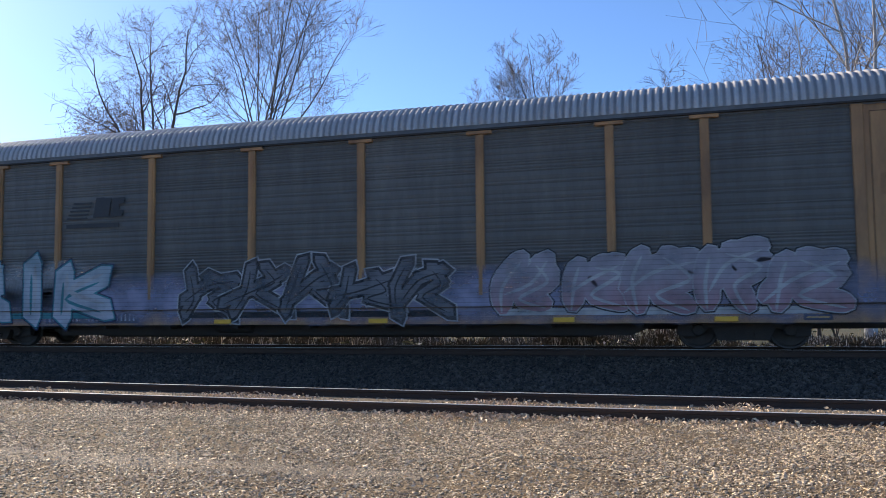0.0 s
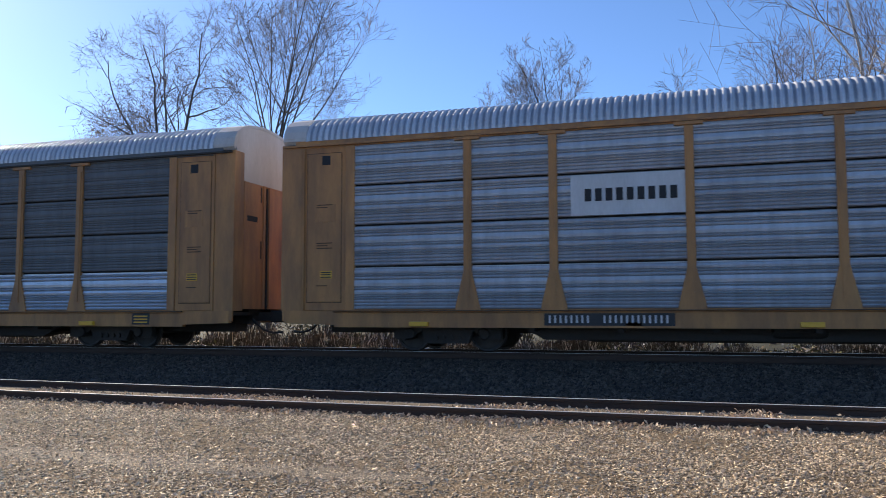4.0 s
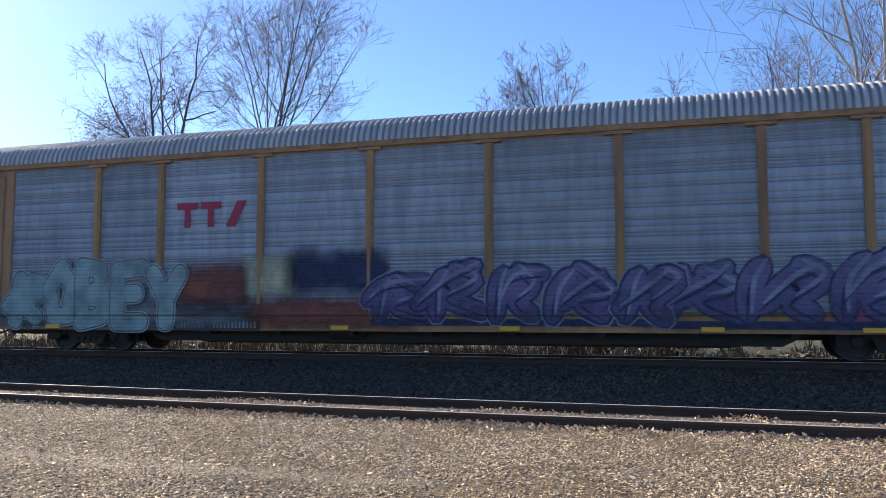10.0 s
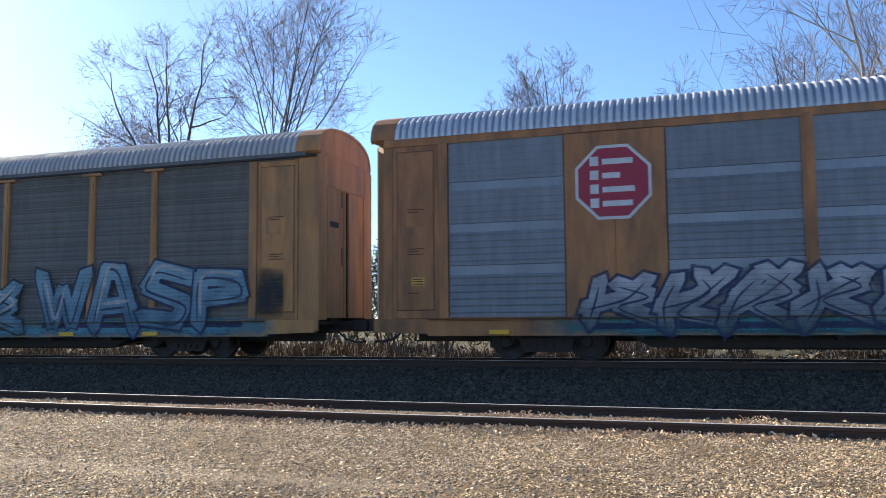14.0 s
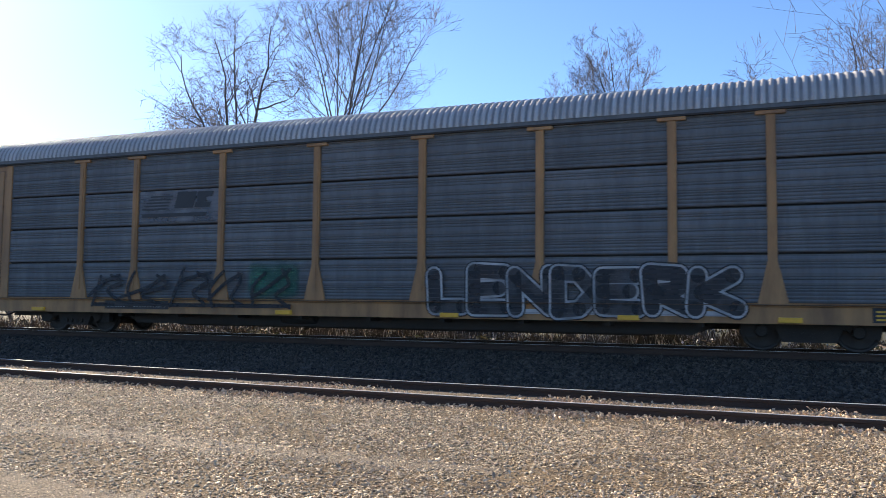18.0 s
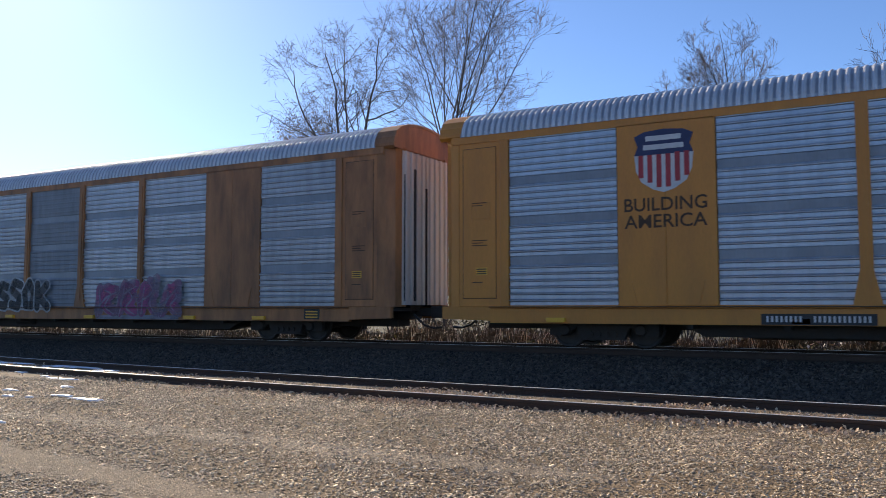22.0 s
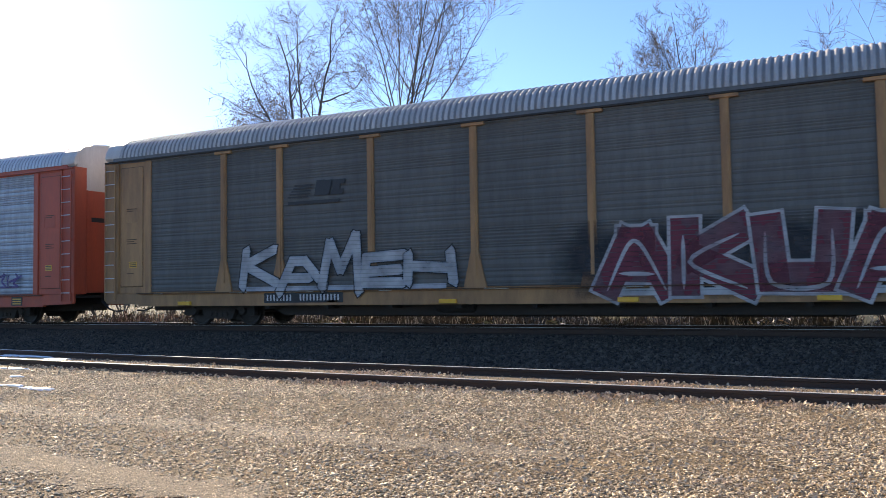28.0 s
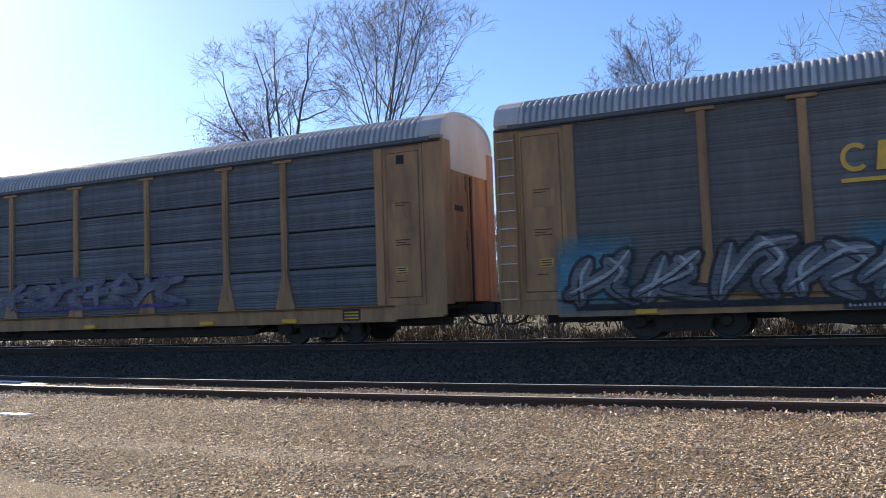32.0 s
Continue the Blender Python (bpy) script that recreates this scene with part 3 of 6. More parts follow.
tree(*at(-10.1, 50), 12.4, 5, 0.55, 6.4, 15, SLIM, kids=(6, 4, 3, 2), wide=0.66, crook=0.06, thick=0.045, up=0.1)
tree(*at(-12.3, 51), 12.4, 4, 0.5, 5.2, 23, SLIM, kids=(6, 4, 3, 2), wide=0.66, crook=0.06, thick=0.038, up=0.1)
tree(*at(-13.5, 51), 11.5, 2, 0.45, 5.4, 24, SLIM, kids=(5, 4, 3, 2), wide=0.65, crook=0.07, thick=0.04, up=0.2)
tree(*at(3.6, 44), 7.4, 5, 0.72, 8.6, 16, "spreading bare tree with purplish twigs", kids=(7, 5, 4, 2), wide=0.7, crook=0.09, thick=0.08, up=0.12)
tree(*at(7.0, 47), 8.0, 4, 0.55, 10.0, 17, "spreading bare tree with purplish twigs", kids=(6, 4, 4, 2), wide=0.7, crook=0.08, thick=0.07, up=0.15)
tree(*at(9.9, 34), 3.6, 3, 0.18, 16.0, 18, "pale-barked birch with forking stems", BIRCH, kids=(8, 5, 4, 2), wide=0.85, crook=0.09, thick=0.14)
tree(*at(13.5, 40), 5.0, 2, 0.3, 14.0, 19, "pale-barked birch with forking stems", BIRCH, kids=(8, 5, 4, 2), wide=0.85, crook=0.09, thick=0.13)


BROWNLEAF = material("withered_leaves", (0.36, 0.26, 0.18), 0.8, 0, (0.22, 0.17, 0.11), 1.0, 30, 0.1, island=0.4)


def shrub(x, y, h, w, seed, label, mat, count=900, leaf=(0.12, 0.3), low=0.0):
    """Leafy clumps on thin stems."""
    r = random.Random(seed)
    stem, crown = Build(), Build()
    reach = 0.12 if low else 0.4
    for _ in range(7):
        a = r.uniform(0, 6.28)
        stem.tube([(0, 0, -0.2), (0.6 * reach * w * math.cos(a), 0.6 * reach * w * math.sin(a), 0.5 * h), (reach * w * math.cos(a), reach * w * math.sin(a), 0.9 * h)], [0.04, 0.025, 0.01], 4)
    for _ in range(count):
        u = low + (1 - low) * r.random() ** 0.7
        rad = 0.5 * w * (1 - 0.75 * u ** 2) * r.uniform(0.3, 1.05) ** 0.5
        a = r.uniform(0, 6.28)
        c = Vector((rad * math.cos(a), rad * math.sin(a), h * (0.06 + 0.94 * u) + r.gauss(0, 0.05 * h)))
        L = r.uniform(*leaf)
        d1, d2 = [Vector((r.gauss(0, 1), r.gauss(0, 1), r.gauss(0, 1))).normalized() for _ in range(2)]
        crown.add([c - d1 * L, c + d2 * L * 0.35, c + d1 * L, c - d2 * L * 0.35], [(0, 1, 2, 3)])
    ob = tagged(new("shrub"), label, "shrub")
    ob.location = (x, y, ground_z(y))
    part("stem_cluster", stem.mesh("stem_cluster", BARK), ob)
    part("foliage", crown.mesh("foliage", mat), ob)


shrub(*at(-39.1, 40), 13.0, 11.0, 21, "brown withered crown rising over the line", BROWNLEAF, 12000, (0.03, 0.09), 0.62)
for i, (az, y, h, w) in enumerate([(-22, 30, 4.2, 3.0), (-18, 33, 3.4, 3.5), (-13.5, 36, 4.0, 3.6), (-7, 34, 3.2, 3.0), (-31, 31, 4.0, 3.4), (-26, 34, 3.6, 3.2), (-45, 36, 4.0, 4.0), (1, 38, 3.0, 4.0)]):
    shrub(*at(az, y), h, w, 30 + i, "scrubby evergreen shrub in the verge", (SCRUB, BROWNLEAF, PINE)[i % 3], 1800, (0.06, 0.16))


thick = random.Random(77)
for i in range(24):
    shrub(*at(-50 + 2.9 * i + thick.uniform(-1, 1), thick.uniform(36, 50)), thick.uniform(4.5, 7.6), thick.uniform(4.0, 6.5), 100 + i, "tangled thicket of withered and green brush", (BROWNLEAF, SCRUB, BROWNLEAF, PINE)[i % 4], 2400, (0.05, 0.15))


def brush():
    """Dry stalks and weeds behind the track."""
    r = random.Random(8)
    b = Build()
    for _ in range(46000):
        y = 22.2 + 12 * r.random() ** 1.4
        x = y * math.tan(radians(r.uniform(-58, 18)))
        tuft = abs(math.sin(0.9 * x + 2 * math.sin(0.37 * x)) * math.cos(0.31 * x + 1))
        if r.random() > 0.25 + tuft:
            continue
        h, w = r.uniform(0.15, 1.0) * (0.25 + 0.9 * tuft), r.uniform(0.008, 0.024)
        dx, dy = r.gauss(0, 0.25) * h, r.gauss(0, 0.2) * h
        z = ground_z(y)
        b.add([(x - w, y, z - 0.05), (x + w, y, z - 0.05), (x + dx + 0.3 * w, y + dy, z + h), (x + dx - 0.3 * w, y + dy, z + h)], [(0, 1, 2, 3)], 1 if r.random() < 0.2 else 0)
        if r.random() < 0.8:
            L = r.uniform(0.03, 0.13)
            c = Vector((x + dx * 0.7, y + dy * 0.7, z + h * 0.7))
            d1, d2 = [Vector((r.gauss(0, 1), r.gauss(0, 1), r.gauss(0, 1))).normalized() * L for _ in range(2)]
            b.add([c - d1, c + d2 * 0.5, c + d1, c - d2 * 0.5], [(0, 1, 2, 3)])
    for _ in range(26000):
        y = 21.6 + 7 * r.random() ** 1.3
        x = y * math.tan(radians(r.uniform(-58, 18)))
        lump = max(0, math.sin(1.3 * x + 2 * math.sin(0.7 * x)) * math.sin(0.5 * x + y))
        L, c = r.uniform(0.02, 0.09), Vector((x, y, ground_z(y) + 0.03 + 0.5 * lump * r.random()))
        d1, d2 = [Vector((r.gauss(0, 1), r.gauss(0, 1), r.gauss(0, 0.5))).normalized() * L for _ in range(2)]
        k = 3 if lump > 0.45 and r.random() < 0.7 else 2 if r.random() < 0.75 else 1
        b.add([c - d1, c + d2 * 0.6, c + d1, c - d2 * 0.6], [(0, 1, 2, 3)], k)
    tagged(new("brush", b.mesh("brush", REED, STALK, LEAF, SCRUB)), "dry reddish weeds and reeds along the far verge", "brush", kind="stuff")


brush()


def far_woods():
    """A ragged line of far bare woods."""
    r = random.Random(9)
    b = Build()
    for _ in range(900):
        a, d = radians(r.uniform(-75, 40)), r.uniform(120, 220)
        x, y, h = d * math.sin(a), d * math.cos(a), r.uniform(5, 10)
        b.tube([(x, y, -1), (x + r.gauss(0, 0.4), y, 0.6 * h), (x + r.gauss(0, 0.8), y, h)], [0.2, 0.12, 0.03], 3)
        for _ in range(7):
            z, s = r.uniform(0.3, 0.95) * h, r.uniform(-1, 1)
            b.tube([(x, y, z), (x + 2.2 * s, y + r.gauss(0, 1), z + r.uniform(0.8, 2.4))], [0.09, 0.02], 3)
    tagged(new("far_woods", b.mesh("far_woods", TWIG)), "hazy line of distant bare woods", "woods", kind="stuff")


far_woods()


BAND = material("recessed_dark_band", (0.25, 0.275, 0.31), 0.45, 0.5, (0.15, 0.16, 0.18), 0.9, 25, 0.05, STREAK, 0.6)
# Darker copy of each panel colour, so the shade in grooves is painted.
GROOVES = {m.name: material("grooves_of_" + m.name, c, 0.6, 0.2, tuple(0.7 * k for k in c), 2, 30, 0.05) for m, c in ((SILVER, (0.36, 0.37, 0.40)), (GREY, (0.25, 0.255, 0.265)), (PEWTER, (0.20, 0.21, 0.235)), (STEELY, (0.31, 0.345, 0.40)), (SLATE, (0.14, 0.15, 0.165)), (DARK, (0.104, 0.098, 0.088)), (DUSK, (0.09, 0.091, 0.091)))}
# Painted shade of the darkest grooves; also dark marks on the white wagon.
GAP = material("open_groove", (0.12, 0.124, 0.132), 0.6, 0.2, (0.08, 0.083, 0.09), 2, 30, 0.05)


# ---- the wagons ----
# Wagon space: x along the train from its middle, y = 0 the track's centre (the viewer's side is negative), z = 0 the top of the rail.
W, POST, N = 2.597, 0.235, 1.686
HALF, SIDE, BOT, TOP, EAVE = 13.62, 1.56, 0.98, 4.83, 4.95
SEQ = [W, N, W, W, W, W, W, N, W]


def bays():
    x, out = -(sum(SEQ) + 8 * POST) / 2, []
    for s in SEQ:
        out.append((x, x + s))
        x += s + POST
    return out


BAYS = bays()


def ledge(rows, z, st, deep):
    """One pressed rib: a flat strip, then a narrow crest with sloping flanks."""
    y_in, y_out = -SIDE + 0.006, -SIDE + 0.006 - 0.036 * deep
    rows += [(y_in, z, 0), (y_in, z + 0.52 * st, 0), (y_out, z + 0.64 * st, 0), (y_out - 0.002, z + 0.78 * st, 0), (y_in, z + 0.97 * st, 0)]


def corrugated(width, z0, z1, flats=(), rib=0.105, seed=0, deep=1.0):
    """A sheet of swells parted by narrow grooves (slot 1), their shade put into the colour. With flats: pressed ribs,
    and smooth recessed bands (slot 2) between them.
    """
    def make():
        b, r = Build(), random.Random(seed)
        y_in, y_out = -SIDE + 0.016 * deep, -SIDE - 0.022 * deep
        rows, z = [(y_in, z0, 1)], z0 + 0.012
        if flats:
            ends = [z0] + [f1 for f0, f1 in flats]
            stops = [f0 for f0, f1 in flats] + [z1]
            for k, (a, c) in enumerate(zip(ends, stops)):
                n = max(2, round((c - a) / rib))
                for i in range(n):
                    ledge(rows, a + i * (c - a) / n, (c - a) / n, deep * (1.15, 0.8, 0.6, 0.45)[k])
                if k < len(flats):
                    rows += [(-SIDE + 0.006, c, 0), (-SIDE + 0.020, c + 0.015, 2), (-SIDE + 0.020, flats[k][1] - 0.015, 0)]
            z = z1
        elif deep > 0.35 and z1 - z0 > 2:
            for i in range(4):
                ledge(rows, z, 0.125, 0.9)
                z += 0.125
        while z < z1 - 0.05:
            st = min(rib * r.choice((0.7, 0.7, 1.0, 1.0, 1.6, 2.3)), z1 - z)
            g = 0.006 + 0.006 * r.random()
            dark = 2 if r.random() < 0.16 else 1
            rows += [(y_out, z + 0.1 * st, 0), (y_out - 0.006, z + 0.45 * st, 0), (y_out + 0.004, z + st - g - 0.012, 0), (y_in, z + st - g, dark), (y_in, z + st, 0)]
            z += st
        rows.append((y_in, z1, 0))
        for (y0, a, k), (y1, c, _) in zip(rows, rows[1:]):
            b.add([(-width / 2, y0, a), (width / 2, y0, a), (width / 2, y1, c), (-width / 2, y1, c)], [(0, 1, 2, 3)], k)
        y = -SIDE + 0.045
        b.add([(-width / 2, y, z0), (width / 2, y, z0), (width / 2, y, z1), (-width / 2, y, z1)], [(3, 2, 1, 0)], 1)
        return b
    return make


def post_shape(flare, up, cap, half):
    """A side post; flare: a splayed foot; cap: a flat head plate under the eave; half: half of its width."""
    def make():
        f = half + (0.0 if not flare else 0.13 if half > 0.1 else 0.19)
        knee = 1.1 if not flare else 1.65 if half > 0.1 else 1.82
        out = [(-f, 0.93), (f, 0.93), (f, 1.02), (half, knee), (half, 4.86 + up), (-half, 4.86 + up), (-half, knee), (-f, 1.02)]
        b = Build().extrude_y(out, -SIDE - 0.055, -SIDE + 0.05)
        b.box(-half * 0.45, half * 0.45, -SIDE - 0.075, -SIDE - 0.05, 1.2, 4.6 + up)
        if cap:
            b.slab(-0.29, 0.29, -SIDE - 0.085, -SIDE + 0.04, 4.75, 4.83, 0.008)
        return b
    return make


ROOF_CURVE = [(-1.60, EAVE + 0.02), (-1.60, EAVE + 0.09), (-1.555, 5.20), (-1.44, 5.38), (-1.22, 5.53), (-0.85, 5.65), (-0.4, 5.71), (0, 5.73)]
SEAMS = 166
ROOF_CURVE = ROOF_CURVE + [(-y, z) for y, z in ROOF_CURVE[-2::-1]]


def roof_shape(half):
    """A smooth arched sheet with narrow seams standing on it from eave to eave."""
    def make():
        b, n = Build(), len(ROOF_CURVE)
        vs = [(x, y, z) for x in (-half, half) for y, z in ROOF_CURVE]
        b.add(vs, [(i, i + 1, n + i + 1, n + i) for i in range(n - 1)])
        for k in (0, n):
            b.add(vs[k:k + n], [tuple(range(n))])
        return b
    return make


def seam_shape():
    """One rounded corrugation bent over the roof from eave to eave."""
    b, n = Build(), len(ROOF_CURVE)
    rows = []
    for x, h in ((-0.046, 0.0), (-0.030, 0.016), (-0.011, 0.025), (0.011, 0.025), (0.030, 0.016), (0.046, 0.0)):
        for k, (y, z) in enumerate(ROOF_CURVE):
            (ya, za), (yb, zb) = ROOF_CURVE[max(k - 1, 0)], ROOF_CURVE[min(k + 1, n - 1)]
            L = math.hypot(yb - ya, zb - za)
            rows.append((x, y - (zb - za) / L * h, z + (yb - ya) / L * h))
    return b.add(rows, [(q * n + k, q * n + k + 1, (q + 1) * n + k + 1, (q + 1) * n + k) for q in range(5) for k in range(n - 1)])


def sill_shape():
    b = Build().extrude_x([(-SIDE - 0.045, 0.57), (-SIDE - 0.045, 0.90), (-SIDE - 0.07, 0.91), (-SIDE - 0.07, 0.955), (-SIDE + 0.028, 0.955), (-SIDE + 0.028, 1.0), (-SIDE + 0.08, 1.0), (-SIDE + 0.08, 0.57)], -HALF + 1.4, HALF - 1.4)
    for s in (-1, 1):
        b.extrude_y([(s * (HALF - 1.4), 0.62), (s * (HALF - 0.1), 0.66), (s * (HALF - 0.1), 0.955), (s * (HALF - 1.4), 0.955)][::s], -SIDE - 0.045, -SIDE + 0.08)
    for i in range(9):
        b.box(-11.2 + i * 2.8, -11.2 + i * 2.8 + 0.34, -SIDE - 0.052, -SIDE, 0.60, 0.70)
    return b


def chord_shape(up):
    return lambda: Build().extrude_x([(-SIDE - 0.03, 4.80 + up), (-SIDE - 0.03, EAVE + 0.03 + up), (-SIDE + 0.1, EAVE + 0.03 + up), (-SIDE + 0.1, 4.80 + up)], -HALF + 0.35, HALF - 0.35)


def gutter_shape():
    """A thin lip running along the side under the eave."""
    return Build().extrude_x([(-SIDE - 0.10, 4.835), (-SIDE - 0.10, 4.875), (-SIDE - 0.02, 4.885), (-SIDE - 0.02, 4.835)], -HALF + 0.06, HALF - 0.06)


END0, END1 = BAYS[-1][1] + 0.02, HALF - 0.55


def end_post(up):
    return lambda: Build().slab(END0, END0 + 0.22, -SIDE - 0.04, -SIDE + 0.05, 0.955, 4.82 + up)


def end_panel(up):
    """The solid side plate at a wagon's end."""
    return lambda: Build().slab(END0 + 0.22, END1, -SIDE - 0.005, -SIDE + 0.05, 0.955, 4.82 + up)


def end_leaf(up):
    """The door leaf on the end plate."""
    return lambda: Build().slab(END0 + 0.34, END1 - 0.12, -SIDE - 0.024, -SIDE, 1.15, 4.66 + up)


def leaf_joint(up):
    """The dark joint round the door leaf."""
    def make():
        a, c, z = END0 + 0.327, END1 - 0.107, 4.673 + up
        y0, y1 = -SIDE - 0.009, -SIDE - 0.002
        return Build().box(a, a + 0.014, y0, y1, 1.14, z).box(c - 0.014, c, y0, y1, 1.14, z).box(a, c, y0, y1, z - 0.014, z).box(a, c, y0, y1, 1.136, 1.15)
    return make


def end_hatch():
    """A raised rim round a small inspection hatch."""
    a, c = END0 + 0.50, END0 + 0.98
    y0, y1 = -SIDE - 0.032, -SIDE - 0.02
    b = Build().slab(a, c, -SIDE - 0.028, -SIDE - 0.01, 3.05, 3.42, 0.004)
    return b.box(a, c, y0, y1, 3.42, 3.44).box(a, c, y0, y1, 3.03, 3.05).box(a - 0.02, a, y0, y1, 3.03, 3.44).box(c, c + 0.02, y0, y1, 3.03, 3.44)


def vent_hole():
    return Build().slab(END0 + 0.62, END0 + 0.84, -SIDE - 0.028, -SIDE - 0.01, 4.38, 4.60, 0.004)


def end_corner(rounded, up):
    def make():
        b = Build()
        if rounded:
            plan = [(HALF - 0.55, -SIDE - 0.01), (HALF - 0.32, -SIDE + 0.02), (HALF - 0.12, -SIDE + 0.2), (HALF, -1.02), (HALF - 0.08, -0.98), (HALF - 0.2, -SIDE + 0.28), (HALF - 0.55, -SIDE + 0.06)]
            n = len(plan)
            vs = [(x, y, 0.955) for x, y in plan] + [(x, y, 5.0 + up) for x, y in plan]
            b.add(vs, [(i, (i + 1) % n, (i + 1) % n + n, i + n) for i in range(n)] + [tuple(range(n))[::-1], tuple(range(n, 2 * n))])
        else:
            b.slab(HALF - 0.55, HALF - 0.03, -SIDE - 0.035, -SIDE + 0.05, 0.70, 4.86, 0.02)
            b.box(HALF - 0.09, HALF, -SIDE - 0.03, -1.15, 0.955, 4.9)
            b.box(HALF - 0.60, HALF - 0.55, -SIDE - 0.05, -SIDE, 0.955, 4.82)
        return b
    return make


def door_leaf(rounded, up):
    """One leaf of the end doors, on the viewer's half: folded into upright ribs, or a flat plate with two upright stiffeners."""
    def make():
        x, top = HALF - 0.02, 4.92 + up
        front = [(x, -1.20 if not rounded else -1.16)]
        if not rounded:
            top = 4.20
            front += [(x, -1.15), (x + 0.03, -1.14), (x + 0.03, -1.07), (x, -1.06), (x, -0.18), (x + 0.03, -0.17), (x + 0.03, -0.10), (x, -0.09)]
        else:
            for i in range(4):
                y = -1.13 + i * 0.275
                front += [(x, y + 0.04), (x + 0.05, y + 0.06), (x + 0.05, y + 0.15), (x, y + 0.17)]
        plan = front + [(x, -0.03), (x - 0.06, -0.03), (x - 0.06, front[0][1])]
        k = len(plan)
        vs = [(a, c, 1.0) for a, c in plan] + [(a, c, top) for a, c in plan]
        return Build().add(vs, [(i, (i + 1) % k, (i + 1) % k + k, i + k) for i in range(k)] + [tuple(range(k))[::-1], tuple(range(k, 2 * k))])
    return make


def fascia_shape():
    """The pale upper plate of a flat wagon end."""
    x = HALF - 0.02
    return Build().box(x - 0.06, x + 0.012, -SIDE + 0.06, SIDE - 0.06, 4.20, 5.0)


def end_slots():
    """Dark hand holes and a hinge line on the flat end door."""
    x = HALF - 0.02
    b = Build().box(x - 0.01, x + 0.004, -0.95, -0.45, 3.22, 3.36)
    return b.box(x - 0.01, x + 0.004, -0.30, -0.24, 2.3, 2.75).box(x - 0.01, x + 0.004, -0.30, -0.24, 3.75, 4.15)


def gable():
    pts = [(y, z) for y, z in ROOF_CURVE]
    b = Build()
    n = len(pts)
    for x in (HALF - 0.10, HALF - 0.04):
        b.add([(x, y * 0.985, z - 0.01) for y, z in pts], [tuple(range(n))])
    b.extrude_x([(y, z + 0.022) for y, z in pts] + [(y * 0.96, z - 0.05) for y, z in pts[::-1]], HALF - 0.62, HALF - 0.02)
    return b


def ladder_rails():
    b = Build()
    for x in (HALF - 0.50, HALF - 0.10):
        b.box(x - 0.018, x + 0.018, -SIDE - 0.11, -SIDE - 0.075, 0.75, 4.75)
        for z in (0.95, 2.6, 4.6):
            b.box(x - 0.02, x + 0.02, -SIDE - 0.08, -SIDE - 0.03, z, z + 0.05)
    return b


def rung():
    return Build().tube([(HALF - 0.50, -SIDE - 0.10, 0), (HALF - 0.10, -SIDE - 0.10, 0)], [0.014, 0.014], 6)


def underframe():
    b = Build().box(-12.9, 12.9, -0.30, 0.30, 0.42, 0.88)
    b.extrude_y([(-8.0, 0.86), (-7.6, 0.45), (-6.4, 0.24), (6.4, 0.24), (7.6, 0.45), (8.0, 0.86)], -0.34, 0.34)
    b.box(-HALF + 0.15, HALF - 0.15, -SIDE + 0.08, SIDE - 0.08, 0.84, 0.93)
    for i in range(9):
        x = -7.6 + i * 1.9
        b.box(x - 0.06, x + 0.06, -SIDE + 0.08, SIDE - 0.08, 0.48, 0.86)
    b.extrude_y([(-8.0, 0.60), (-7.4, 0.30), (7.4, 0.30), (8.0, 0.60)], -0.98, -0.90)
    b.extrude_y([(-8.0, 0.60), (-7.4, 0.30), (7.4, 0.30), (8.0, 0.60)], 0.90, 0.98)
    return b


def reservoir():
    b = Build().lathe_y([(0.02, -0.55), (0.17, -0.5), (0.2, -0.42), (0.2, 0.42), (0.17, 0.5), (0.02, 0.55)], 16)
    b.v = [(y, x - 0.95, z + 0.55) for x, y, z in b.v]
    return b


def wheel():
    return Build().lathe_y([(0.05, -0.09), (0.12, -0.09), (0.13, -0.05), (0.36, -0.035), (0.38, -0.06), (0.42, -0.065), (0.422, 0.03), (0.445, 0.045), (0.445, 0.07), (0.38, 0.072), (0.34, 0.02), (0.12, 0.02), (0.05, 0.03)], 28)


def sideframe():
    out = [(-1.28, 0.30), (-1.28, 0.56), (-1.05, 0.66), (-0.55, 0.74), (0.55, 0.74), (1.05, 0.66), (1.28, 0.56), (1.28, 0.30), (1.02, 0.28), (0.62, 0.48), (0.5, 0.2), (-0.5, 0.2), (-0.62, 0.48), (-1.02, 0.28)]
    b = Build()
    n = len(out)
    vs = [(x, -1.08, z) for x, z in out] + [(x, -0.92, z) for x, z in out]
    fs = [(i, i + n, (i + 1) % n + n, (i + 1) % n) for i in range(n)]
    caps = [(0, 1, 2, 13), (13, 2, 12), (2, 3, 12), (12, 3, 11), (3, 4, 10, 11), (4, 9, 10), (4, 5, 9), (5, 8, 9), (5, 6, 7, 8)]
    b.add(vs, fs + caps + [tuple(i + n for i in q[::-1]) for q in caps])
    for x in (-0.89, 0.89):
        b.lathe_y([(0.02, -1.16), (0.11, -1.15), (0.13, -1.10), (0.13, -1.0)], 12, x, 0.42)
    for x in (-0.28, -0.1, 0.1, 0.28):
        b.lathe_y([(0.07, -1.12), (0.07, -0.9)], 8, x, 0.33)
    return b


def coupler():
    b = Build().box(13.0, 13.95, -0.09, 0.09, 0.70, 0.92)
    b.slab(13.86, 14.26, -0.19, 0.16, 0.66, 0.97, 0.03)
    b.box(12.8, 13.3, -0.3, 0.3, 0.62, 1.0)
    return b


def hose():
    return Build().tube([(13.5, -0.45, 0.75), (13.8, -0.42, 0.48), (14.05, -0.36, 0.40), (14.28, -0.30, 0.42)], [0.03, 0.03, 0.03, 0.03], 6)


FLIP_Y = pose(0, 0, 0, 0, 0, 180)


